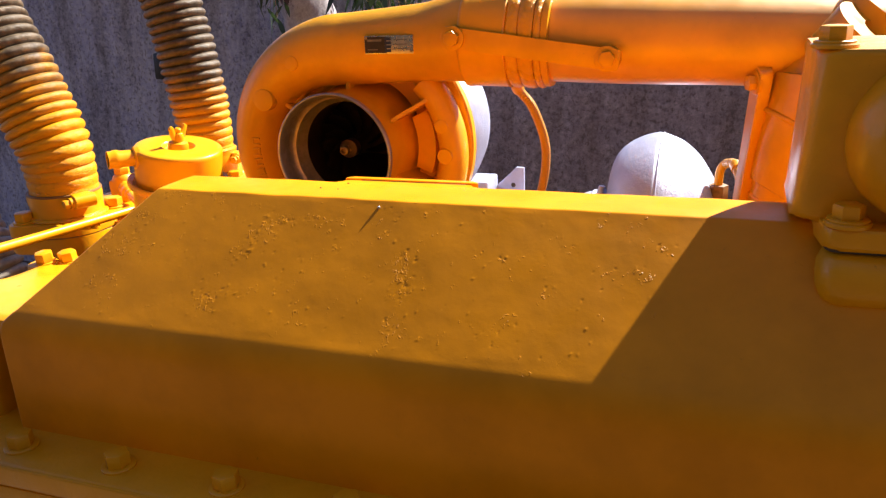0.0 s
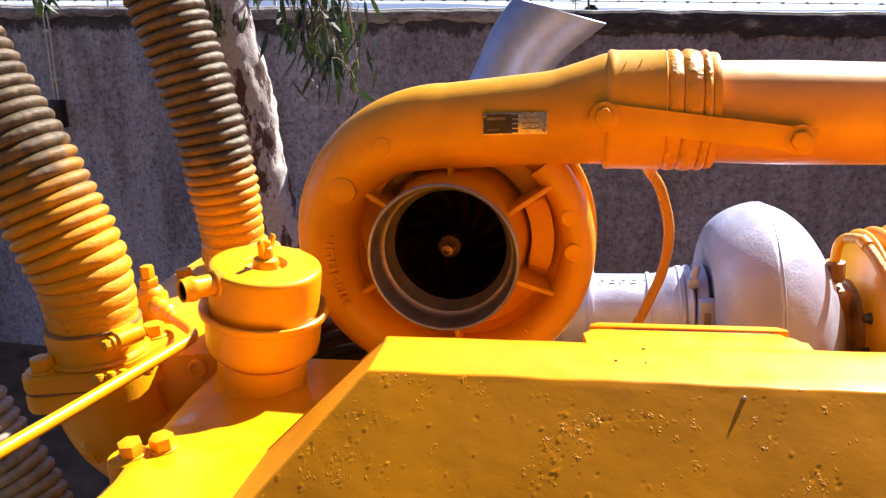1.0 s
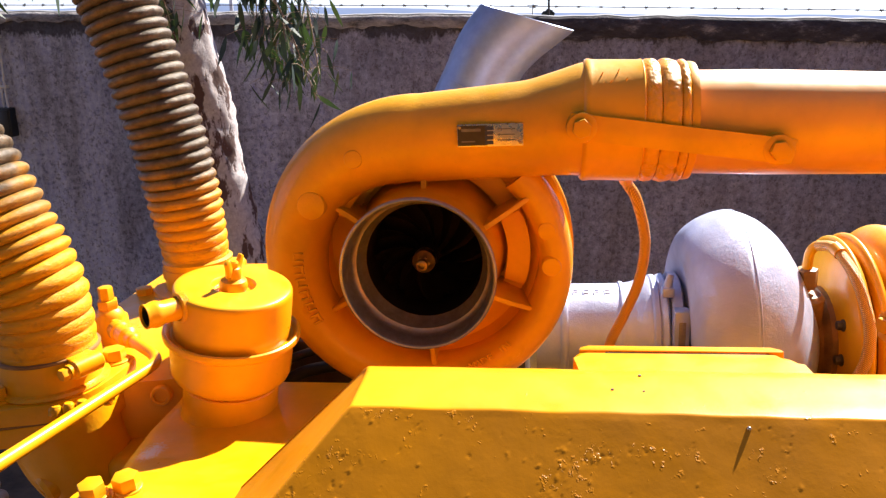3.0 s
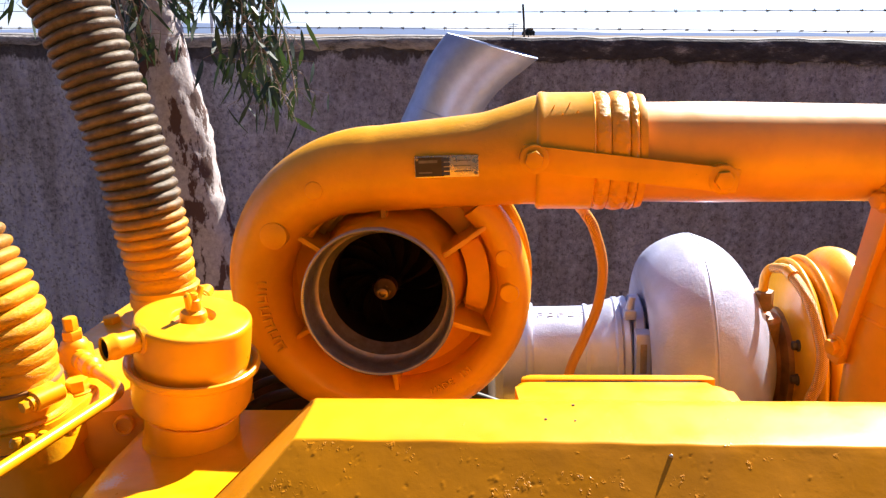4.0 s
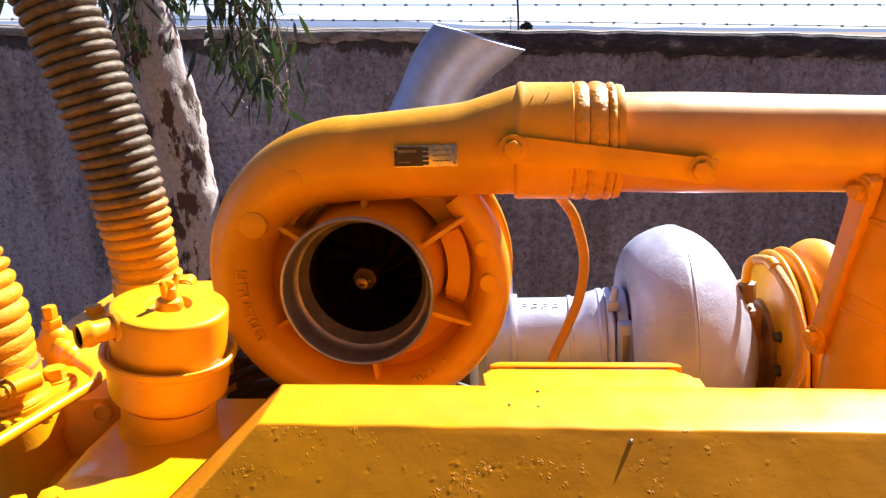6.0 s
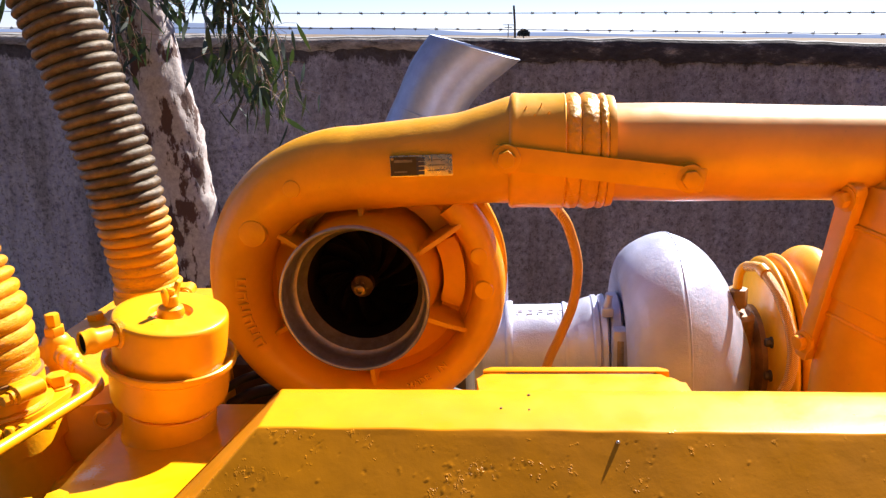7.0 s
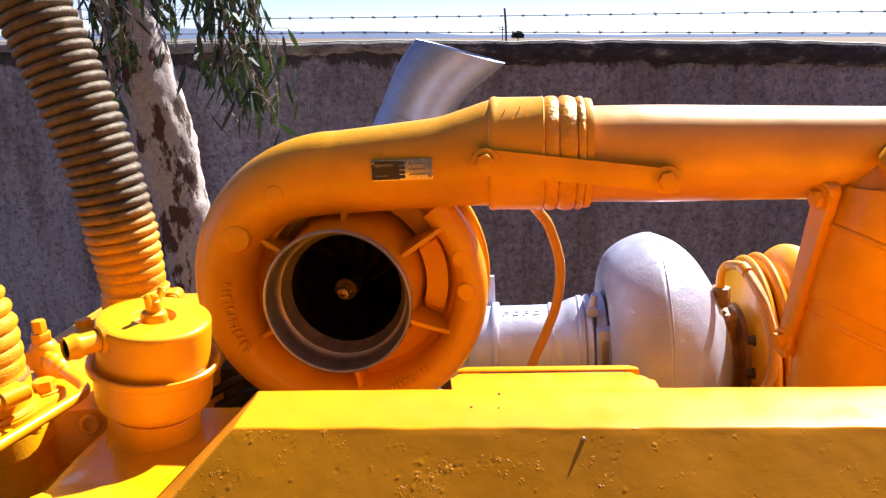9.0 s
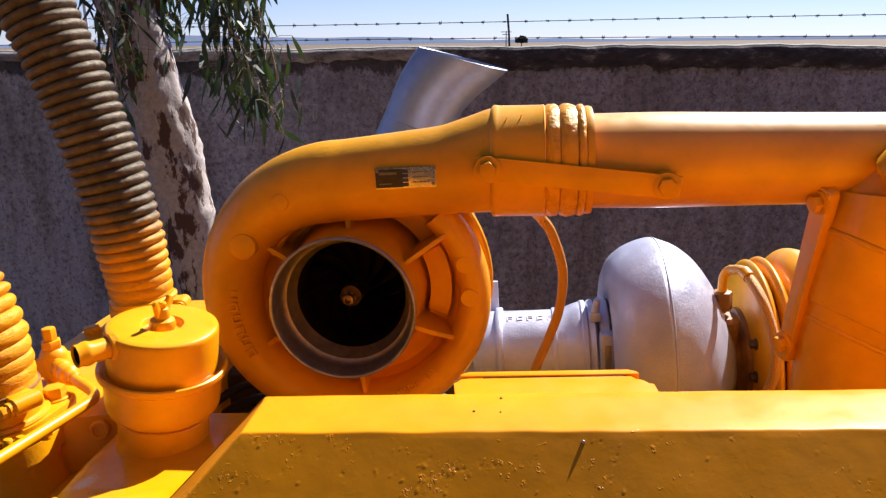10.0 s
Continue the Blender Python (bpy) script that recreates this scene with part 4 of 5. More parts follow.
def letter(bm, ch, angle, r, size):
    """One raised letter on the scroll, its foot away from the axis."""
    cu = bpy.data.curves.new("letter", "FONT")
    cu.body, cu.size, cu.extrude, cu.align_x = ch, size, 0.0014, "CENTER"
    cu.resolution_u = 3
    ob = bpy.data.objects.new("letter", cu)
    me = bpy.data.meshes.new_from_object(ob)
    rad = Vector((math.cos(angle), 0, math.sin(angle)))
    right = Vector((-rad.z, 0, rad.x))
    at = Vector((C.x, 1.0505, C.z)) + rad * r
    me.transform(Matrix(((right.x, -rad.x, 0, at.x), (right.y, -rad.y, -1, at.y), (right.z, -rad.z, 0, at.z), (0, 0, 0, 1))))
    bm.from_mesh(me)
    bpy.data.meshes.remove(me)
    bpy.data.objects.remove(ob)
    bpy.data.curves.remove(cu)


def build_turbo():
    turbo = thing("turbocharger", (C.x, 1.1, 1.55), "yellow-painted turbocharger with open round inlet and bare metal lip", "turbocharger")
    # scroll: angle, outer radius, tube radius
    keys = [(40, 0.166, 0.020), (15, 0.1715, 0.025), (-20, 0.177, 0.030), (-60, 0.182, 0.035), (-100, 0.188, 0.040), (-140, 0.195, 0.0445), (-180, 0.1995, 0.048), (-215, 0.1985, 0.0495), (-245, 0.1940, 0.0505), (-270, 0.1915, 0.0510)]
    pts = []
    for a, ro, r in spline(keys, 9):
        t = radians(a)
        pts.append((C.x + (ro - r) * math.cos(t), 1.086, C.z + (ro - r) * math.sin(t), r))
    pts += spline([(-0.4275, 1.086, 1.8845, 0.0510), (-0.385, 1.086, 1.8870, 0.0518), (-0.345, 1.086, 1.8895, 0.0527), (-0.300, 1.086, 1.892, 0.0545), (-0.268, 1.087, 1.896, 0.0585), (-0.243, 1.088, 1.899, 0.063), (-0.235, 1.088, 1.8995, 0.065)], 6)[1:]
    bm = bmesh.new()
    rings = []
    for i, (x, y, z, r) in enumerate(pts):
        d = (Vector(pts[min(i + 1, len(pts) - 1)][:3]) - Vector(pts[max(i - 1, 0)][:3])).normalized()
        out = d.cross(Vector((0, 1, 0)))
        slim = 1.0 - 0.27 * min(1.0, i / 14, max(0.0, (76 - i) / 26))
        c = Vector((x, y, z)) + out * r * (1 - slim)
        rings.append([bm.verts.new(c + out * (r * slim * math.cos(k)) + Vector((0, r * math.sin(k), 0))) for k in np.linspace(0, 2 * math.pi, 56, endpoint=False)])
    for p, q in zip(rings, rings[1:]):
        for k in range(56):
            bm.faces.new((p[k], p[k - 1], q[k - 1], q[k]))
    bm.faces.new(rings[0])
    bm.faces.new(rings[-1][::-1])
    scroll = part("compressor_housing", bm, M_CAST, turbo)
    # face plate, groove and back rim
    o = Vector((C.x, 0, C.z))
    face = [(0.05, -1.135), (0.165, -1.135), (0.165, -1.086), (0.148, -1.078), (0.138, -1.081), (0.131, -1.090), (0.127, -1.106), (0.114, -1.120), (0.098, -1.124), (0.070, -1.120)]
    part("face_plate", lathe(face, o, (0, -1, 0), 96), M_CAST, scroll)
    arc = [(C.x + 0.113 * math.cos(a), 1.083 - 0.006 * math.sin((a - 1.6) / 1.1 * math.pi), C.z + 0.113 * math.sin(a)) for a in np.linspace(1.62, 2.68, 30)]
    part("cast_ridge", sweep(arc, 0.006, 14), M_CAST, scroll)
    part("back_rim", lathe([(0.10, -1.128), (0.173, -1.128), (0.176, -1.126), (0.176, -1.112), (0.173, -1.109), (0.10, -1.109)], o, (0, -1, 0), 96), M_YELLOW, scroll)
    # inlet tube
    part("inlet_tube", lathe([(0.096, -1.127), (0.0905, -1.098), (0.0870, -1.072), (0.0855, -1.055), (0.0850, -1.020), (0.0862, -1.012), (0.0878, -1.009)], o, (0, -1, 0), 96), M_CAST, turbo)
    part("inlet_lip", lathe([(0.0862, -1.0115), (0.0884, -1.0085), (0.0890, -1.004), (0.0882, -1.0010), (0.0868, -1.0), (0.0852, -1.0008), (0.0838, -1.004)], o, (0, -1, 0), 96), M_LIP, turbo, "bare worn metal lip")
    part("inlet_bore", lathe([(0.0842, -1.0025), (0.0826, -1.008), (0.0820, -1.022), (0.0815, -1.030), (0.0790, -1.0335), (0.0765, -1.035), (0.0722, -1.050), (0.0700, -1.054), (0.0690, -1.0565)], o, (0, -1, 0), 96), M_BORE, turbo, "dull machined inlet bore")
    part("shroud", lathe([(0.0692, -1.0560), (0.0684, -1.060), (0.0684, -1.112), (0, -1.112)], o, (0, -1, 0), 80), M_WHEEL, turbo, "shroud, near black for the shade deep inside")
    wheel = part("compressor_wheel", lathe([(0.066, -1.108), (0.030, -1.104), (0.018, -1.094), (0.014, -1.078), (0.0135, -1.068), (0, -1.068)], o, (0, -1, 0), 48), M_WHEEL, turbo, "compressor wheel, near black for the shade around it")
    for k in range(12):
        a = 2 * math.pi * k / 12
        bm = bmesh.new()
        rows = []
        for s in range(6):
            r = 0.014 + (0.0655 - 0.014) * s / 5
            tw = a + 0.55 * s / 5
            rows.append([bm.verts.new((C.x + r * math.cos(tw + sh), y, C.z + r * math.sin(tw + sh))) for y, sh in ((1.080 + 0.004 * s / 5, 0.0), (1.093, 0.12), (1.108, 0.34))])
        for p, q in zip(rows, rows[1:]):
            for j in range(2):
                bm.faces.new((p[j], p[j + 1], q[j + 1], q[j]))
        bmesh.ops.solidify(bm, geom=bm.faces[:], thickness=0.0008)
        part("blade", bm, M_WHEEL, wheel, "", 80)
    part("shaft_nut", join(prism([(0.0088 * math.cos(math.pi / 3 * k), 0.0088 * math.sin(math.pi / 3 * k)) for k in range(6)], 0, 0.009, Matrix.Translation((C.x, 1.054, C.z)) @ basis((0, -1, 0)), 0.001),
                           lathe([(0.0135, -1.076), (0.0135, -1.053), (0.0075, -1.046), (0.0064, -1.037), (0.0040, -1.036), (0.0036, -1.042), (0, -1.042)], o, (0, -1, 0), 28)), M_NUT, wheel, "bare brown steel shaft nut")
    # ribs between the inlet and the scroll
    for a, low in ((30, 0), (-27, 0), (148, 0.014), (-88, 0.008), (88, 0.018), (209, 0.014)):
        t = radians(a)
        rib = bmesh.new()
        side = Vector((-math.sin(t), 0, math.cos(t)))
        rad = Vector((math.cos(t), 0, math.sin(t)))
        prof = [(0.084, 1.042 + low), (0.092, 1.044 + low), (0.115, 1.052 + low * 0.6), (0.138, 1.062), (0.150, 1.070), (0.152, 1.125), (0.084, 1.125)]
        lo = [rib.verts.new(o + rad * r + Vector((0, y, 0)) - side * 0.0028) for r, y in prof]
        hi = [rib.verts.new(o + rad * r + Vector((0, y, 0)) + side * 0.0028) for r, y in prof]
        rib.faces.new(lo[::-1])
        rib.faces.new(hi)
        for k in range(len(prof)):
            j = (k + 1) % len(prof)
            rib.faces.new((lo[k], lo[j], hi[j], hi[k]))
        bmesh.ops.bevel(rib, geom=rib.edges[:], offset=0.0012, segments=2, affect="EDGES")
        part("rib", rib, M_CAST, scroll)
    # raised pads between the ribs
    for a0, a1, r0, r1 in ((-20, 25, 0.097, 0.124),):
        out = [(r1 * math.cos(radians(a)), r1 * math.sin(radians(a))) for a in np.linspace(a0, a1, 10)] + [(r0 * math.cos(radians(a)), r0 * math.sin(radians(a))) for a in np.linspace(a1, a0, 10)]
        part("pad", prism(out, -0.04, 0.001, Matrix.Translation((C.x, 1.092, C.z)) @ Matrix.Rotation(radians(90), 4, "X"), 0.002), M_CAST, scroll)
    # cast round bosses and a bolt
    for x, z, r, y, n in ((-0.552, 1.817, 0.0165, 1.0375, 24), (-0.4985, 1.870, 0.0105, 1.0365, 24), (-0.284, 1.777, 0.0105, 1.0625, 24)):
        b = prism([(r * math.cos(2 * math.pi * k / n + 0.3), r * math.sin(2 * math.pi * k / n + 0.3)) for k in range(n)], -0.02, 0.0025, Matrix.Translation((x, y, z)) @ basis((0, -1, 0)), 0.0018)
        part("boss", b, M_CAST, scroll)
    part("face_bolt", lathe([(0.012, -0.012), (0.012, 0.004), (0.0105, 0.0065), (0, 0.0068)], (-0.279, 1.0635, 1.735), (0, -1, 0), 28), M_YELLOW, scroll)
    # raised casting marks
    for k in range(6):
        a = radians(176 + 6.2 * k)
        c = Vector((C.x + 0.148 * math.cos(a), 1.0395, C.z + 0.148 * math.sin(a)))
        m = Matrix.Translation(c) @ Matrix.Rotation(-(a - math.pi), 4, "Y")
        b = bmesh.new()
        for w, h, dx, dz in ((0.013, 0.0026, 0, 0.0045), (0.013, 0.0026, 0, -0.0045), (0.0026, 0.0105, 0.0045 if k % 2 else -0.0045, 0)):
            join(b, block((dx - w / 2, -0.0012, dz - h / 2), (dx + w / 2, 0.003, dz + h / 2), 0.0006))
        bmesh.ops.transform(b, matrix=m, verts=b.verts[:])
        part("raised_mark", b, M_CAST, scroll)
    # raised lettering on the lower right
    b = bmesh.new()
    for k, ch in enumerate("MADE IN"):
        if ch != " ":
            letter(b, ch, radians(-68.0 + 3.35 * k), 0.1455, 0.0125)
    part("raised_lettering", b, M_CAST, scroll)
    for k in range(6):
        a = radians(-62 + 3.6 * k)
        c = Vector((C.x + 0.157 * math.cos(a), 1.053 + 0.0004 * k, C.z + 0.157 * math.sin(a)))
        part("raised_mark", block((-0.003, -0.002, -0.0042), (0.003, 0.002, 0.0042), 0.0005, 1, None, Matrix.Rotation(-(a + math.pi / 2), 4, "Y")), M_CAST, scroll).data.transform(Matrix.Translation(c))
    # name plate
    px, pz, py = -0.3440, 1.8935, 1.0325
    tilt = Matrix.Translation((px, py, pz)) @ Matrix.Rotation(radians(90), 4, "X")
    plate = part("name_plate", prism(rounded([(-0.0355, -0.0120), (0.0355, -0.0120), (0.0355, 0.0120), (-0.0355, 0.0120)], 0.001, 3), -0.003, 0.0012, tilt, 0.0003), M_PLATE, turbo, "small worn metal name plate, part dark")
    def on_plate(name, x0, x1, z0, z1, mat, h=0.0004):
        part(name, block((px + x0, py - 0.0013 - h, pz + z0), (px + x1, py - 0.0012, pz + z1), 0), mat, plate)
    on_plate("dark_field", -0.035, -0.003, -0.0108, 0.0108, M_INK)
    for k in range(4):
        on_plate("blue_cell", -0.0055, 0.0035, -0.0098 + 0.0052 * k, -0.0058 + 0.0052 * k, M_BLUE, 0.0006)
    on_plate("print_bar", -0.031, -0.010, 0.0045, 0.0075, M_GREYBAR, 0.0007)
    on_plate("print_bar", -0.031, -0.016, -0.0070, -0.0055, M_GREYBAR, 0.0007)
    for k in range(3):
        on_plate("print_bar", 0.008, 0.027, -0.006 + 0.006 * k, -0.0048 + 0.006 * k, M_GREYBAR, 0.0005)
    for x, z in ((0.0325, -0.0085), (-0.033, 0.009)):
        part("rivet", lathe([(0.002, 0), (0.0018, 0.001), (0, 0.0014)], (px + x, py - 0.0015, pz + z), (0, -1, 0), 14), M_BORE, plate)
    # silver turbine side behind the compressor
    part("turbine_housing", lathe([(0.06, -1.36), (0.09, -1.355), (0.130, -1.335), (0.150, -1.30), (0.156, -1.265), (0.150, -1.225), (0.130, -1.19), (0.100, -1.165), (0.08, -1.14)], (C.x, 0, C.z), (0, -1, 0), 72), M_SILVER, turbo, "silver-painted turbine housing")
    part("bearing_housing", lathe([(0.07, -1.20), (0.085, -1.18), (0.085, -1.15), (0.07, -1.13)], o, (0, -1, 0), 40), M_DARKIRON, turbo)
    gusset = prism([(-0.258, 1.33), (-0.258, 1.626), (-0.273, 1.627), (-0.325, 1.578), (-0.325, 1.33)], -0.005, 0.005, Matrix.Translation((0, 1.472, 0)) @ Matrix.Rotation(radians(90), 4, "X"), 0.0015)
    bracket = part("silver_bracket", gusset, M_SILVER, turbo, "silver-painted gusset plate with a bolt hole")
    # a dark disc on the plate paints the shade of a hole
    part("hole_shade_disc", lathe([(0.0045, 0.0055), (0.0035, 0.0065), (0, 0.0058)], (-0.279, 1.472, 1.592), (0, -1, 0), 16), M_DARKIRON, bracket)
    part("mounting_foot", block((-0.365, 1.40, 1.578), (-0.312, 1.475, 1.612), 0.004), M_SILVER, turbo)
    part("foot", block((C.x - 0.03, 1.22, 1.37), (C.x + 0.04, 1.30, 1.62), 0.006), M_DARKIRON, turbo)
    return turbo


M_NUT = metal("brown_steel_nut", (0.30, 0.19, 0.10), 0.4)


def build_charge_pipe():
    pipe = thing("charge_pipe", (0.1, 1.09, 1.83), "fat yellow-painted charge air pipe on the compressor outlet", "pipe")
    ax = [(-0.150, 1.090, 1.8945, 0.0565), (-0.05, 1.090, 1.891, 0.0570), (0.03, 1.090, 1.888, 0.0555), (0.11, 1.090, 1.885, 0.0540), (0.25, 1.090, 1.878, 0.0535), (0.45, 1.095, 1.868, 0.0535), (0.70, 1.10, 1.855, 0.0535), (0.90, 1.10, 1.845, 0.0535)]
    p = spline(ax, 10)
    part("tube", sweep(p, [q[3] for q in p], 64), M_PIPE, pipe)
    c = lambda x: (x, 1.0888, 1.8990 - 0.035 * (x + 0.243))
    d = Vector((1, 0, -0.035)).normalized()
    sleeve = [(0.055, -0.002), (0.0648, -0.002), (0.0672, 0.0), (0.0680, 0.003), (0.0675, 0.006), (0.0670, 0.010), (0.0670, 0.058), (0.0678, 0.0600), (0.0665, 0.0615), (0.060, 0.0615)]
    part("sleeve", lathe(sleeve, c(-0.243), d, 72), M_YELLOW, pipe)
    for k, (x, t, h) in enumerate(((-0.226, 0.9, 0.009), (-0.217, 0.75, 0.006), (-0.209, 0.95, 0.011), (-0.201, 0.8, 0.007))):
        q = Vector(c(x)) + Vector((0, -math.cos(t), math.sin(t))) * 0.0664
        part("casting_mark", sweep([q + Vector((-0.002, 0, -h / 2)), q, q + Vector((0.002, 0, h / 2))], [0.0004, 0.0009, 0.0004], 8), M_YELLOW, pipe)
    for x, r, w in ((-0.1815, 0.0674, 0.0165), (-0.1645, 0.0676, 0.0195), (-0.1445, 0.0670, 0.0095)):
        prof = [(r - 0.012, 0.0)] + [(r - 0.003 + 0.003 * math.sin(math.pi * k / 10) ** 0.6, w * k / 10) for k in range(11)] + [(r - 0.012, w)]
        b = lathe(prof, c(x), d, 220)
        for v in b.verts:
            v.co += Vector((0, v.co.y - 1.088, v.co.z - 1.896)).normalized() * (0.0009 * noise.noise(v.co * 110) + 0.0009 * noise.noise(v.co * 280))
        part("rubber_bead", b, M_THICK, pipe, "bead of hose joint, thickly painted over")
    part("clamp_band", lathe([(0.058, 0), (0.0645, 0.0005), (0.0650, 0.004), (0.0640, 0.0085), (0.056, 0.009)], c(-0.1350), d, 64), M_YELLOW, pipe)
    # stay: flat bar bolted across the joint
    a, b2 = Vector((-0.2475, 1.0175, 1.9010)), Vector((-0.0490, 1.0210, 1.8725))
    ang = math.atan2(b2.z - a.z, b2.x - a.x)
    L = (b2 - a).length
    m = Matrix.Translation((a + b2) / 2) @ Matrix.Rotation(-ang, 4, "Y") @ Matrix.Rotation(radians(90), 4, "X")
    bar = part("stay_bar", prism(rounded([(-L / 2 - 0.016, -0.0130), (L / 2 + 0.015, -0.0135), (L / 2 + 0.016, 0.0125), (-L / 2 - 0.013, 0.0140)], [0.012, 0.004, 0.001, 0.001], 5), -0.0025, 0.0025, m, 0.0006), M_YELLOW, pipe)
    for q, t in ((a, 0.3), (b2, 0.1)):
        hex_bolt(q + Vector((0, -0.003, 0)), (0, -1, 0), 0.0105, 0.009, pipe, M_YELLOW, 1.5, turn=t)
        part("boss", lathe([(0.016, 0.003), (0.017, 0.04)], q, (0, 1, 0), 28), M_YELLOW, pipe)
    return pipe


def corrugated(name, path, r, pitch, amp, cuff, material, label):
    """A corrugated hose along a path; a plain painted cuff at its foot."""
    hose = thing(name, path[0][:3], label, "hose", "corrugated hoses")
    line = spline(path, 60)
    s, acc = [0.0], 0.0
    for a, b in zip(line, line[1:]):
        acc += float(np.linalg.norm(b[:3] - a[:3]))
        s.append(acc)
    s = np.array(s)
    line = np.array(line)
    step = pitch / 9
    u = np.arange(0, acc, step)
    centre = np.stack([np.interp(u, s, line[:, k]) for k in range(3)], 1)
    fade = np.clip((u - cuff) / 0.09, 0.0, 1.0)
    wave = np.abs(np.sin(np.pi * u / pitch)) ** 0.62
    rad = r + amp * (wave * (0.12 + 0.88 * fade) * np.where(u > cuff, 1, 0) - 0.6)
    b = sweep([Vector(c) for c in centre], list(rad), 56)
    for v in b.verts:
        v.co += Vector((noise.noise(v.co * 55), noise.noise(v.co * 55 + Vector((9, 0, 0))), 0)) * 0.0011
    part("corrugated_tube", b, material, hose, "", 70)
    return hose


def build_hoses():
    h1 = corrugated("coolant_hose", [(-0.787, 0.866, 1.668), (-0.786, 0.866, 1.70), (-0.786, 0.866, 1.745), (-0.791, 0.866, 1.78), (-0.806, 0.866, 1.822), (-0.832, 0.866, 1.888), (-0.8625, 0.866, 1.951), (-0.897, 0.865, 2.03), (-0.937, 0.862, 2.12), (-0.997, 0.855, 2.25)], 0.0490, 0.0133, 0.0070, 0.046, M_HOSE, "thick corrugated hose, yellow overspray on grey-brown rubber, clamped to flange")
    part("cuff", lathe([(0.044, 1.6785), (0.0492, 1.6785), (0.0486, 1.684), (0.0480, 1.692), (0.0480, 1.708), (0.0490, 1.7120), (0.044, 1.7140)], (-0.787, 0.866, 0), (0, 0, 1), 64), M_CAST, h1)
    part("seam", lathe([(0.046, 1.7125), (0.0496, 1.7130), (0.0498, 1.7142), (0.0494, 1.7155), (0.046, 1.7160)], (-0.787, 0.866, 0), (0, 0, 1), 64), M_RUSTY, h1, "brown seam above the cuff")
    part("bead", lathe([(0.046, 1.6765), (0.0525, 1.6775), (0.0540, 1.6800), (0.0525, 1.6830), (0.046, 1.6850)], (-0.787, 0.866, 0), (0, 0, 1), 64), M_THICK, h1)
    clamp_on(h1, (-0.787, 0.866, 1.7065), (0, 0, 1), 0.0475, radians(-22))
    h2 = corrugated("coolant_hose", [(-0.776, 1.20, 1.655), (-0.778, 1.20, 1.70), (-0.781, 1.20, 1.76), (-0.793, 1.20, 1.863), (-0.808, 1.20, 1.94), (-0.827, 1.20, 2.016), (-0.849, 1.20, 2.088), (-0.882, 1.20, 2.18), (-0.93, 1.20, 2.30)], 0.0482, 0.0144, 0.0074, 0.05, M_HOSE_FAR, "thick corrugated grey-brown hose, yellow-painted at its foot")
    part("cuff", lathe([(0.043, 1.656), (0.0485, 1.656), (0.0476, 1.668), (0.0474, 1.700), (0.0484, 1.706), (0.043, 1.709)], (-0.777, 1.20, 0), (0, 0, 1), 64), M_CAST, h2)
    clamp_on(h2, (-0.778, 1.20, 1.690), (0, 0, 1), 0.047, radians(10))
    h3 = corrugated("coolant_hose", [(-0.895, 0.88, 1.30), (-0.925, 0.89, 1.40), (-0.955, 0.90, 1.471), (-0.984, 0.90, 1.532), (-1.008, 0.90, 1.588), (-1.045, 0.91, 1.645), (-1.11, 0.93, 1.71), (-1.22, 0.96, 1.78)], 0.044, 0.0155, 0.007, 0.0, M_HOSE_GREY, "grey corrugated hose with yellow paint specks")
    clamp_on(h3, (-0.899, 0.881, 1.315), (-0.25, 0.05, 1), 0.043, radians(-60))
    part("pipe_stub", sweep([(-0.86, 0.92, 1.20), (-0.885, 0.885, 1.27), (-0.897, 0.881, 1.31)], 0.036, 28), M_CAST, h3)


def clamp_on(hose, at, axis, r, angle):
    at = Vector(at)
    band = part("hose_clamp", lathe([(r - 0.002, -0.007), (r + 0.0015, -0.007), (r + 0.002, 0), (r + 0.0015, 0.007), (r - 0.002, 0.007)], at, axis, 56), M_YELLOW, hose)
    out = Vector((math.cos(angle), math.sin(angle), 0))
    tan = Vector((-out.y, out.x, 0))
    c = at + out * (r + 0.009)
    part("screw_housing", sweep([c - tan * 0.016, c - tan * 0.014, c + tan * 0.014, c + tan * 0.016], [0.008, 0.0098, 0.0098, 0.008], 22), M_YELLOW, band)
    part("saddle", block((-0.013, -0.006, -0.010), (0.013, 0.006, 0.010), 0.002, 2, None, None), M_YELLOW, band)
    sad = [k for k in band.children if k.name.startswith("saddle")][0]
    sad.data.transform(Matrix.Translation(at + out * (r + 0.002)) @ Matrix.Rotation(angle + math.pi / 2, 4, "Z"))
    e = c - tan * 0.016
    part("screw", join(prism([(0.0062 * math.cos(math.pi / 3 * k), 0.0062 * math.sin(math.pi / 3 * k)) for k in range(6)], 0, 0.012, Matrix.Translation(e) @ basis(-tan), 0.0008), sweep([e - tan * 0.004, e + tan * 0.002], 0.0075, 16)), M_YELLOW, band)


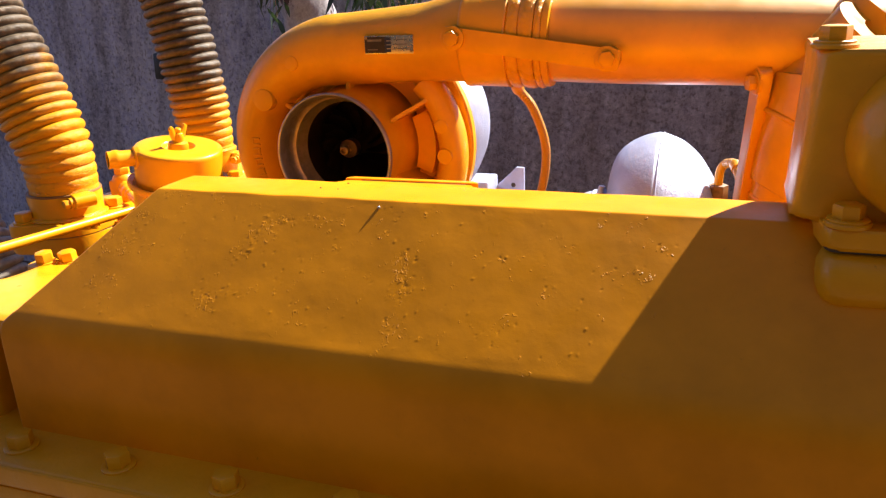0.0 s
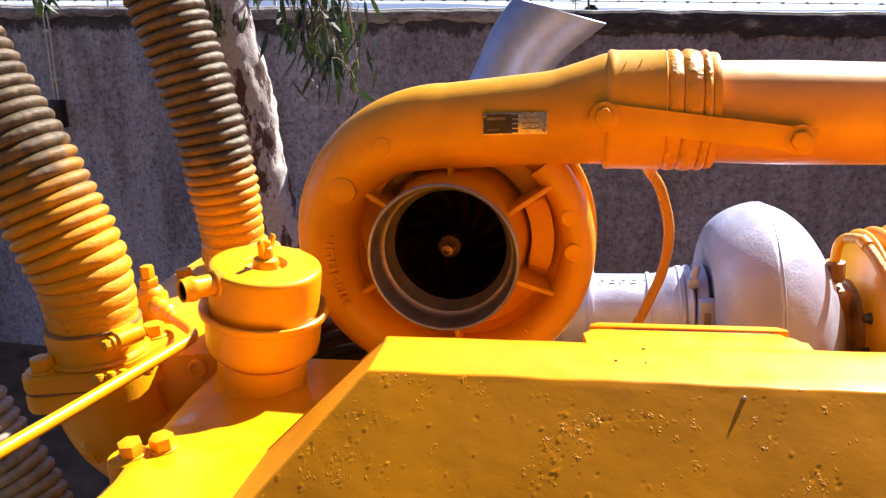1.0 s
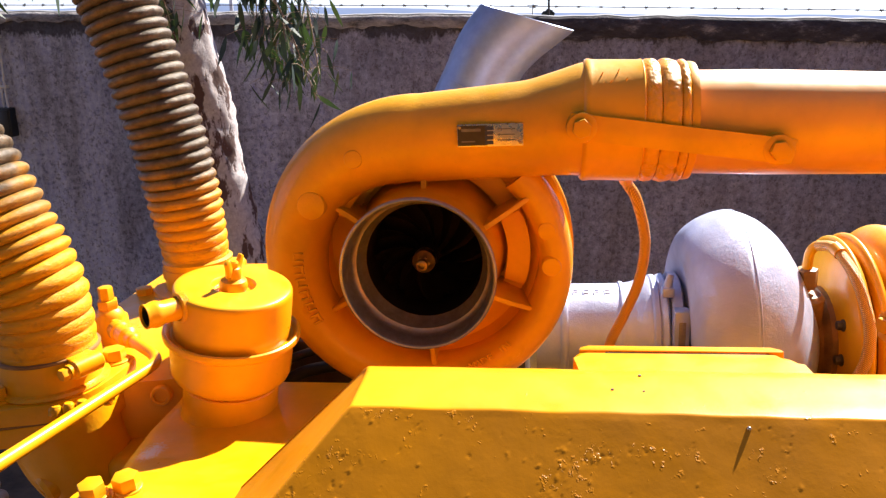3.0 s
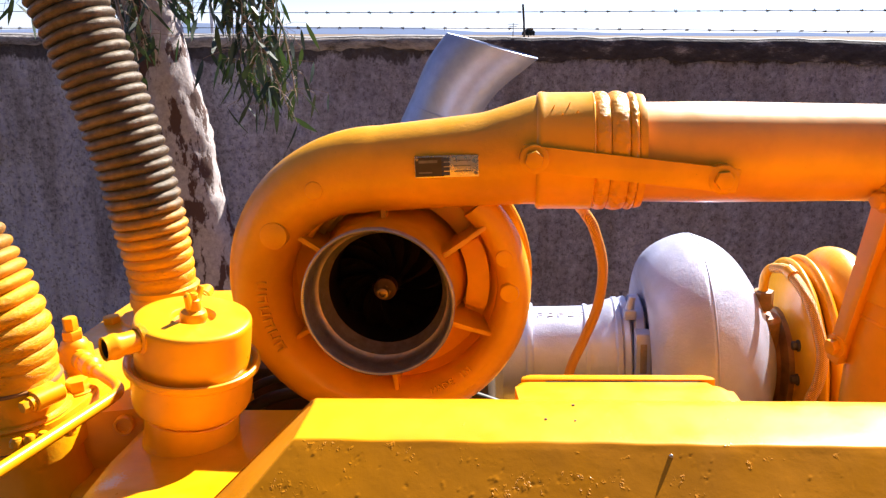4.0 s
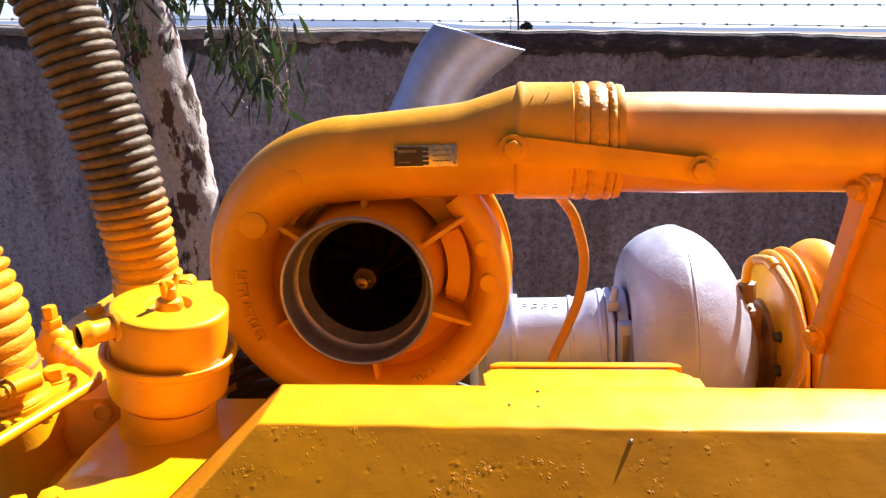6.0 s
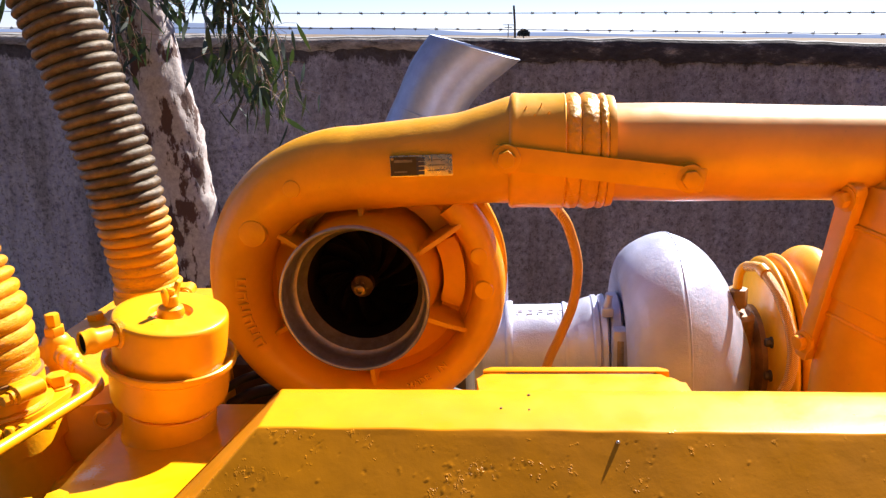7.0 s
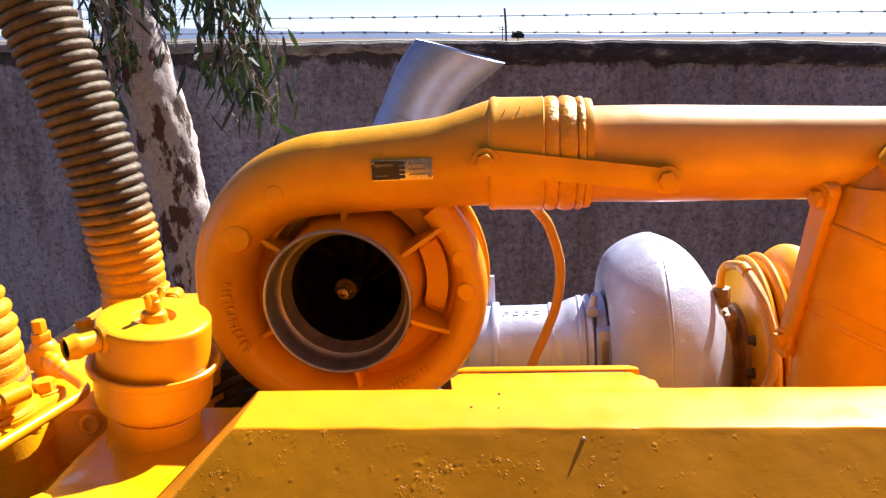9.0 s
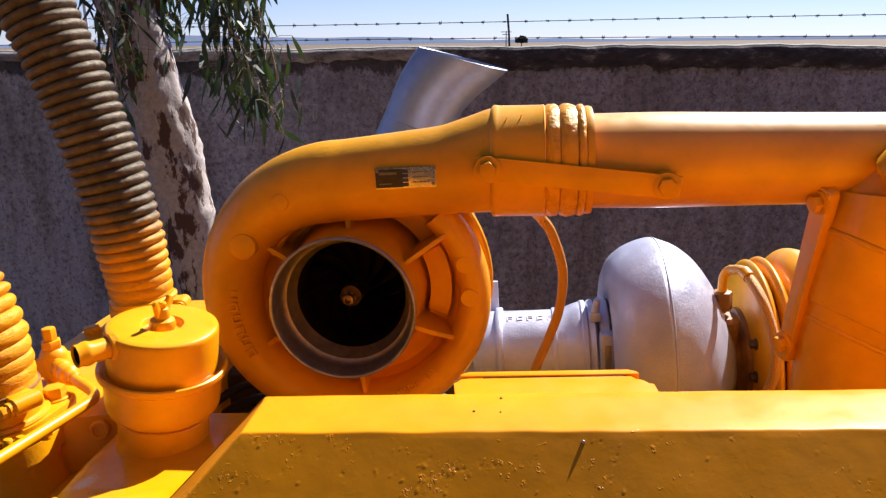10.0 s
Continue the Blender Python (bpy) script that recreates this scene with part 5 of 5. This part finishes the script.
def build_thermostat():
    th = thing("thermostat_housing", (-0.787, 0.9, 1.45), "yellow-painted thermostat housing with bolted hose flanges", "housing")
    fc = Vector((-0.787, 0.866))
    # two-eared flange, its ears towards the bolts
    ears = [Vector((-0.819, 0.818)), Vector((-0.748, 0.914))]
    hull = [(0.057, a) for a in np.linspace(0, 2 * math.pi, 48, endpoint=False)]
    pts = [fc + Vector((r * math.cos(a), r * math.sin(a))) for r, a in hull]
    for e in ears:
        pts += [e + 0.021 * Vector((math.cos(a), math.sin(a))) for a in np.linspace(0, 2 * math.pi, 24, endpoint=False)]
    outline = convex(pts)
    part("hose_flange", prism([tuple(p) for p in outline], 1.6590, 1.678, None, 0.003), M_CAST, th)
    part("gasket", prism([tuple(fc + (Vector(p) - fc) * 0.985) for p in outline], 1.6570, 1.6590, None, 0), M_RUSTY, th)
    part("lower_flange", prism([tuple(p) for p in outline], 1.636, 1.6570, None, 0.004), M_CAST, th)
    for e, t in zip(ears, (0.2, 0.6)):
        hex_bolt((e.x, e.y, 1.678), (0, 0, 1), 0.0125, 0.015, th, M_CAST, 1.25, turn=t)
    # bowl under the flange, and the bridge to the engine
    q = spline([(-0.786, 0.867, 1.642, 0.055), (-0.784, 0.868, 1.615, 0.054), (-0.776, 0.872, 1.585, 0.052), (-0.758, 0.882, 1.55, 0.048), (-0.735, 0.90, 1.51, 0.046), (-0.71, 0.93, 1.46, 0.045)], 8)
    part("bowl", sweep(q, [k[3] for k in q], 40), M_CAST, th)
    part("drain_boss", lathe([(0.016, 0.0), (0.016, 0.032), (0.012, 0.036), (0.008, 0.036), (0.007, 0.030), (0, 0.030)], (-0.772, 0.848, 1.588), (-0.55, -0.80, -0.25), 28), M_CAST, th)
    bridge = prism(rounded([(-0.742, 0.885), (-0.664, 0.905), (-0.64, 1.00), (-0.65, 1.30), (-0.86, 1.30), (-0.865, 0.96), (-0.80, 0.93)], [0.01, 0.02, 0.02, 0.03, 0.03, 0.03, 0.01]), 1.47, 1.664, None, 0.006, 3)
    part("bridge", bridge, M_SMOOTH, th)
    part("side_web", block((-0.735, 0.84, 1.45), (-0.672, 0.905, 1.60), 0.012, 3), M_CAST, th)
    part("rear_flange", lathe([(0.02, 1.650), (0.067, 1.650), (0.067, 1.664), (0.064, 1.667), (0.02, 1.667)], (-0.777, 1.20, 0), (0, 0, 1), 48), M_CAST, th)
    for x, y, t in ((-0.846, 1.165, 0.1), (-0.711, 1.175, 0.5)):
        hex_bolt((x, y, 1.655), (0, 0, 1), 0.0125, 0.018, th, M_CAST, 1.3, turn=t)
    # plug on the flank beside the breather
    plug = lathe([(0.0110, -0.004), (0.0110, 0.002), (0.0098, 0.004), (0.0072, 0.004), (0.0066, 0.001), (0, 0.001)], (-0.690, 0.8945, 1.648), (0.22, -0.97, 0.05), 32)
    part("plug", plug, M_CAST, th)
    part("foot", block((-0.84, 0.86, 1.05), (-0.66, 1.28, 1.49), 0.02), M_CAST, th)
    # thick runs of paint under the clamp
    for k in range(5):
        p = (-0.748 + 0.010 * k, 0.806 + 0.006 * k, 1.677)
        part("paint_blob", lathe([(0.0062, -0.004), (0.006, 0.002), (0.004, 0.005), (0, 0.006)], p, (0.1, 0.1, 1), 14), M_THICK, th)
    return th


def convex(pts):
    """The hull of points in the plane."""
    p = sorted((round(q.x, 6), round(q.y, 6)) for q in pts)
    def half(seq):
        h = []
        for q in seq:
            while len(h) > 1 and (h[-1][0] - h[-2][0]) * (q[1] - h[-2][1]) - (h[-1][1] - h[-2][1]) * (q[0] - h[-2][0]) <= 0:
                h.pop()
            h.append(q)
        return h
    a, b = half(p), half(p[::-1])
    return [Vector(q) for q in a[:-1] + b[:-1]]


def build_vent_line():
    vent = thing("vent_line", (-0.79, 0.99, 1.651), "thin yellow-painted tube with elbow fitting on a banjo bolt", "pipe fitting")
    part("fitting_body", join(lathe([(0.015, 1.655), (0.0145, 1.668), (0.0155, 1.671), (0.0172, 1.675), (0.0172, 1.698), (0.014, 1.705), (0.009, 1.708)], (-0.797, 0.996, 0), (0, 0, 1), 28), block((-0.8145, 0.980, 1.673), (-0.781, 1.012, 1.699), 0.005)), M_YELLOW, vent)
    hexa = prism([(0.0122 * math.cos(math.pi / 3 * k), 0.0122 * math.sin(math.pi / 3 * k)) for k in range(6)], 1.707, 1.718, Matrix.Translation((-0.797, 0.996, 0)), 0.0015)
    part("nut", hexa, M_YELLOW, vent)
    part("top_bolt", prism([(0.0086 * math.cos(math.pi / 3 * k + 0.3), 0.0086 * math.sin(math.pi / 3 * k + 0.3)) for k in range(6)], 1.718, 1.734, Matrix.Translation((-0.797, 0.996, 0)), 0.0015), M_YELLOW, vent)
    s, e = Vector((-0.784, 0.984, 1.686)), Vector((-0.716, 0.922, 1.689))
    d = (e - s).normalized()
    part("union", lathe([(0.009, 0), (0.0120, 0.004), (0.0120, 0.016), (0.0100, 0.018), (0.0100, 0.026), (0.0120, 0.028), (0.0120, 0.042), (0.0085, 0.046), (0.0085, 0.058), (0.0065, 0.060)], s, d, 24), M_YELLOW, vent)
    tube = spline([s + d * 0.05, s + d * 0.075, (-0.704, 0.916, 1.685), (-0.6965, 0.905, 1.682), (-0.6965, 0.892, 1.682), (-0.699, 0.872, 1.6825), (-0.7235, 0.715, 1.687), (-0.748, 0.56, 1.692), (-0.775, 0.42, 1.690), (-0.78, 0.36, 1.66), (-0.77, 0.34, 1.60), (-0.70, 0.36, 1.55), (-0.62, 0.45, 1.54)], 7)
    part("tube", sweep(tube, 0.0062, 18), M_SMOOTH, vent)
    return vent


def build_oil_lines():
    line = thing("oil_line", (-0.19, 1.12, 1.45), "yellow-painted braided oil hose hanging from a pipe", "hose")
    p = spline([(-0.190, 1.10, 1.845), (-0.188, 1.14, 1.818), (-0.172, 1.16, 1.788), (-0.158, 1.18, 1.730), (-0.163, 1.19, 1.672), (-0.180, 1.20, 1.620), (-0.200, 1.20, 1.572), (-0.215, 1.20, 1.50), (-0.22, 1.20, 1.44)], 14)
    part("braided_hose", sweep(p, 0.0068, 20), M_BRAID, line)
    part("end_fitting", sweep([(-0.190, 1.10, 1.845), (-0.1885, 1.135, 1.820)], 0.0088, 18), M_YELLOW, line)
    l2 = thing("oil_line", (0.11, 1.36, 1.45), "yellow-painted braided oil hose arching from an elbow fitting", "hose")
    p = spline([(0.107, 1.330, 1.677), (0.119, 1.300, 1.681), (0.130, 1.252, 1.658), (0.138, 1.224, 1.622), (0.141, 1.208, 1.588), (0.137, 1.203, 1.552), (0.126, 1.203, 1.520), (0.112, 1.205, 1.46), (0.10, 1.21, 1.38)], 14)
    part("braided_hose", sweep(p, 0.0076, 20), M_BRAID, l2)
    e = spline([(0.097, 1.336, 1.605), (0.097, 1.336, 1.648), (0.0995, 1.335, 1.667), (0.108, 1.329, 1.6775), (0.119, 1.300, 1.682), (0.1205, 1.295, 1.6815)], 8)
    part("elbow", sweep(e, 0.0070, 20), M_CAST, l2)
    part("collar", sweep([(0.119, 1.301, 1.682), (0.1225, 1.286, 1.6775)], 0.0092, 20), M_YELLOW, l2)
    part("nut", prism([(0.016 * math.cos(math.pi / 3 * k), 0.016 * math.sin(math.pi / 3 * k)) for k in range(6)], 1.610, 1.640, Matrix.Translation((0.097, 1.336, 0)), 0.002), M_RUSTY, l2)


def build_second_turbo():
    y0, z0 = 1.385, 1.506
    t2 = thing("turbocharger", (0.05, y0, 1.30), "second turbocharger with silver turbine dome and yellow compressor rings", "turbocharger")
    o, ax = (0, y0, z0), (1, 0, 0)
    dome = [(0.06, -0.066), (0.100, -0.068), (0.122, -0.074), (0.140, -0.079), (0.156, -0.077), (0.174, -0.068), (0.190, -0.050), (0.2015, -0.026), (0.2065, -0.006), (0.2062, 0.0), (0.2035, 0.012), (0.192, 0.038), (0.170, 0.064), (0.140, 0.085), (0.106, 0.103), (0.074, 0.117), (0.05, 0.124)]
    part("turbine_dome", lathe(spline(dome, 4), o, ax, 110), M_SILVER, t2, "silver-painted cast turbine dome")
    ridge = [(0.0 + 0.004 * math.cos(a), y0 - 0.2056 * math.sin(a), z0 + 0.2056 * math.cos(a)) for a in np.linspace(-0.4, 2.0, 60)]
    part("parting_line", sweep(ridge, 0.0016, 10), M_SILVER, t2)
    yb = 1.415
    ob = (0, yb, z0)
    part("manifold", lathe(spline([(0.078, -0.300), (0.079, -0.262), (0.079, -0.20), (0.080, -0.160), (0.083, -0.144), (0.088, -0.132), (0.091, -0.122), (0.091, -0.116)], 3), ob, ax, 64), M_SILVER, t2, "silver-painted exhaust pipe with raised marks")
    part("outlet_ring", lathe([(0.06, -0.120), (0.0915, -0.120), (0.094, -0.117), (0.094, -0.110), (0.090, -0.108), (0.094, -0.104), (0.096, -0.098), (0.091, -0.094), (0.06, -0.093)], ob, ax, 72), M_SILVER, t2)
    clamp = part("v_clamp", lathe([(0.080, -0.091), (0.094, -0.091), (0.098, -0.088), (0.098, -0.076), (0.094, -0.073), (0.080, -0.073)], ob, ax, 72), M_SILVER, t2)
    part("t_bolt", sweep([(-0.100, yb - 0.055, z0 + 0.085), (-0.094, yb - 0.055, z0 + 0.118)], [0.008, 0.0055], 12), M_SILVER, clamp)
    part("bolt_nut", block((-0.107, yb - 0.066, z0 + 0.082), (-0.088, yb - 0.046, z0 + 0.098), 0.003), M_SILVER, clamp)
    part("trunnion", block((-0.094, yb - 0.106, z0 - 0.005), (-0.070, yb - 0.080, z0 + 0.075), 0.004), M_SILVER, clamp)
    part("trunnion_slot", block((-0.087, yb - 0.1075, z0 + 0.010), (-0.077, yb - 0.1045, z0 + 0.058), 0.001), M_BORE, clamp)
    part("flange_joint", lathe([(0.06, -0.262), (0.084, -0.262), (0.0855, -0.260), (0.0855, -0.252), (0.084, -0.250), (0.06, -0.250)], ob, ax, 64), M_SILVER, t2)
    part("pipe_seam", lathe([(0.070, -0.167), (0.0822, -0.166), (0.0830, -0.163), (0.0822, -0.160), (0.070, -0.159)], ob, ax, 64), M_SILVER, t2)
    # raised marks on the pipe
    for k in range(5):
        x = -0.238 + 0.017 * k
        b = None
        for w, h, dx, dy in ((0.0022, 0.013, -0.004, 0), (0.009, 0.0022, 0, 0.005), (0.009, 0.0022, 0, -0.004 if k % 2 else 0.0)):
            b = block((x + dx - w / 2, dy - h / 2, 0.0770), (x + dx + w / 2, dy + h / 2, 0.0801), 0.0005, 1, b)
        bmesh.ops.transform(b, matrix=Matrix.Translation((0, yb, z0)) @ Matrix.Rotation(radians(15), 4, "X"), verts=b.verts[:])
        part("raised_mark", b, M_SILVER, t2)
    part("bearing_housing", lathe([(0.06, 0.105), (0.075, 0.112), (0.070, 0.125), (0.085, 0.132), (0.085, 0.16)], o, ax, 48), M_RUSTY, t2, "grimy brown bearing housing")
    for k in range(4):
        y, z = y0 - 0.092 - 0.006 * math.sin(k * 1.1), z0 - 0.095 + 0.052 * k
        hex_bolt((0.139, y, z), (-1, 0, 0), 0.0068, 0.009, t2, M_DARKIRON, 1.3, name="housing_bolt")
    part("oil_boss", lathe([(0.0, 0.0), (0.024, 0.0), (0.024, 0.050), (0.018, 0.056), (0.0, 0.056)], (0.100, y0 - 0.046, z0 + 0.040), (0, -0.1, 1), 24), M_RUSTY, t2)
    part("back_plate", lathe([(0.05, 0.140), (0.120, 0.140), (0.142, 0.143), (0.150, 0.147), (0.152, 0.152), (0.12, 0.156)], o, ax, 80), M_CAST, t2)
    for x, r in ((0.150, 0.164), (0.170, 0.168)):
        prof = [(r - 0.018, x - 0.002)] + [(r - 0.006 + 0.006 * math.sin(math.pi * k / 8), x + 0.013 * k / 8) for k in range(9)] + [(r - 0.018, x + 0.015)]
        part("clamp_ring", lathe(prof, o, ax, 80), M_YELLOW, t2)
    comp = [(0.12, 0.182), (0.146, 0.188), (0.164, 0.197), (0.176, 0.210), (0.180, 0.224), (0.174, 0.242), (0.155, 0.256), (0.11, 0.264), (0, 0.265)]
    part("compressor_housing", lathe(spline(comp, 3), o, ax, 80), M_CAST, t2)
    part("foot", block((-0.05, y0 - 0.05, 1.27), (0.06, y0 + 0.05, 1.34), 0.006), M_SILVER, t2)
    return t2


def build_exhaust():
    ex = thing("exhaust_elbow", (-0.42, 1.72, 1.40), "grey steel exhaust pipe end, bent and cut at a slant", "pipe")
    p = spline([(-0.60, 1.58, 1.25), (-0.585, 1.62, 1.45), (-0.53, 1.69, 1.66), (-0.462, 1.715, 1.80), (-0.420, 1.72, 1.880), (-0.384, 1.72, 1.945), (-0.352, 1.72, 1.983), (-0.318, 1.72, 2.012), (-0.26, 1.72, 2.055)], 10)
    b = sweep(p, [0.069 + 0.008 * min(1, max(0, (q[2] - 1.9) / 0.12)) for q in p], 56, False)
    # slanted cut
    cut = Vector((-0.39, 1.72, 2.036))
    nrm = Vector((0.31, 0.0, 0.95)).normalized()
    bmesh.ops.bisect_plane(b, geom=b.verts[:] + b.edges[:] + b.faces[:], plane_co=cut, plane_no=nrm, clear_outer=True)
    bmesh.ops.solidify(b, geom=b.faces[:], thickness=0.003)
    part("pipe", b, M_GALV, ex)
    part("weld", lathe([(0.066, 0), (0.0698, 0.001), (0.0708, 0.003), (0.0698, 0.005), (0.066, 0.006)], (-0.4150, 1.72, 1.884), (0.36, 0, 0.93), 56), M_GALV, ex)
    return ex


def build_right_duct():
    """Upright duct under the charge pipe with a slanting stay."""
    duct = thing("aftercooler_duct", (0.22, 1.08, 1.40), "yellow-painted welded upright duct with a slanting flat stay", "duct")
    path = [(0.194, 1.095, 1.36), (0.199, 1.09, 1.60), (0.208, 1.08, 1.74), (0.214, 1.072, 1.82), (0.228, 1.068, 1.868), (0.262, 1.066, 1.910)]
    p = spline(path, 10)
    part("duct_body", sweep(p, [0.0735 if q[2] < 1.835 else 0.0735 - 0.020 * min(1.0, (q[2] - 1.835) / 0.03) for q in p], 56), M_YELLOW, duct)
    axis = np.array(p)

    def ring(r, base, across, along, n=64):
        """A slanting ring round the duct."""
        out = []
        for k in np.linspace(0, 2 * math.pi, n, endpoint=False):
            z = base - across * r * math.cos(k) - along * r * math.sin(k)
            out.append((float(np.interp(z, axis[:, 2], axis[:, 0])) + r * math.cos(k), float(np.interp(z, axis[:, 2], axis[:, 1])) + r * math.sin(k), z))
        return out

    # plate sleeve welded round the upper half, its lower edge cut on a slant
    bm = bmesh.new()
    loops = [ring(0.070, 1.676, 0.50, 0.12), ring(0.0765, 1.677, 0.50, 0.12), ring(0.0775, 1.679, 0.50, 0.12), ring(0.0775, 1.76, 0.2, 0.05), ring(0.0775, 1.851, 0, 0), ring(0.0765, 1.853, 0, 0), ring(0.045, 1.853, 0, 0)]
    loops = [[bm.verts.new(v) for v in loop] for loop in loops]
    for a, b in zip(loops, loops[1:]):
        for k in range(64):
            bm.faces.new((a[k - 1], a[k], b[k], b[k - 1]))
    part("sleeve", bm, M_YELLOW, duct)
    for base, r in ((1.768, 0.0765), (1.656, 0.0725)):
        q = ring(r, base, 0.50, 0.12)
        part("weld_seam", sweep(q + q[:1], 0.0036, 8, False), M_CAST, duct)
    # flat bar stay from the lug down to the ring
    a, b = Vector((0.1290, 1.040, 1.858)), Vector((0.1150, 1.108, 1.625))
    d = (b - a).normalized()
    n = Vector((-0.93, -0.36, -0.05))
    n = (n - d * n.dot(d)).normalized()
    w = d.cross(n)
    m = Matrix(((d.x, w.x, n.x, (a.x + b.x) / 2), (d.y, w.y, n.y, (a.y + b.y) / 2), (d.z, w.z, n.z, (a.z + b.z) / 2), (0, 0, 0, 1)))
    L = (b - a).length / 2
    part("stay_bar", prism(rounded([(-L, -0.0120), (L, -0.0095), (L, 0.0095), (-L, 0.0120)], [0.008, 0.003, 0.003, 0.008], 4), -0.012, 0.003, m, 0.0012), M_PIPE, duct)
    for q in (a.lerp(b, 0.075), a.lerp(b, 0.90)):
        hex_bolt(q + n * 0.003, n, 0.0098, 0.011, duct, M_YELLOW, 1.5)
    part("elbow_collar", lathe([(0.02, -0.03), (0.046, -0.03), (0.052, -0.024), (0.052, 0.03), (0.02, 0.03)], (0.228, 1.01, 1.875), (0.55, -0.30, 0.78), 40), M_YELLOW, duct)
    return duct


def build_outlet_elbow():
    """Casting bolted on the cover further along."""
    el = thing("water_outlet", (0.21, 0.60, 1.78), "yellow-painted upright outlet casting bolted to the engine", "casting")
    column = prism(rounded([(0.136, 0.575), (0.300, 0.565), (0.300, 0.690), (0.140, 0.690)], [0.016, 0.0, 0.0, 0.016]), 1.806, 1.9175, None, 0.005, 3)
    for v in column.verts:
        v.co.x -= 0.006 * max(0.0, (1.835 - v.co.z) / 0.03)
    part("column", column, M_CAST, el)
    part("foot_flange", prism(rounded([(0.150, 0.550), (0.330, 0.545), (0.330, 0.680), (0.140, 0.660)], [0.010, 0, 0, 0.012]), 1.794, 1.8085, None, 0.003), M_CAST, el)
    part("gasket", prism(rounded([(0.152, 0.553), (0.330, 0.548), (0.330, 0.678), (0.142, 0.658)], [0.010, 0, 0, 0.012]), 1.7918, 1.794, None, 0), M_DARKIRON, el, "dark gasket line")
    part("spigot", block((0.147, 0.542, 1.752), (0.320, 0.665, 1.7918), 0.016, 4), M_CAST, el)
    part("bulge", lathe(spline([(0, 0.052), (0.025, 0.049), (0.046, 0.036), (0.054, 0.012), (0.056, -0.03)], 4), (0.212, 0.575, 1.862), (0, -1, 0.05), 40), M_CAST, el)
    for x, y, z in ((0.147, 0.590, 1.9175), (0.163, 0.562, 1.8085)):
        hex_bolt((x, y, z + 0.003), (0, 0, 1), 0.0098, 0.011, el, M_CAST, 1.3)
        part("washer", lathe([(0, 0), (0.0145, 0), (0.0145, 0.0022), (0.0138, 0.003), (0, 0.003)], (x, y, z), (0, 0, 1), 28), M_CAST, el)
    return el


build_engine_block()
build_valve_cover()
build_breather()
build_turbo()
build_charge_pipe()
build_hoses()
build_thermostat()
build_vent_line()
build_oil_lines()
build_second_turbo()
build_exhaust()
build_right_duct()
build_outlet_elbow()
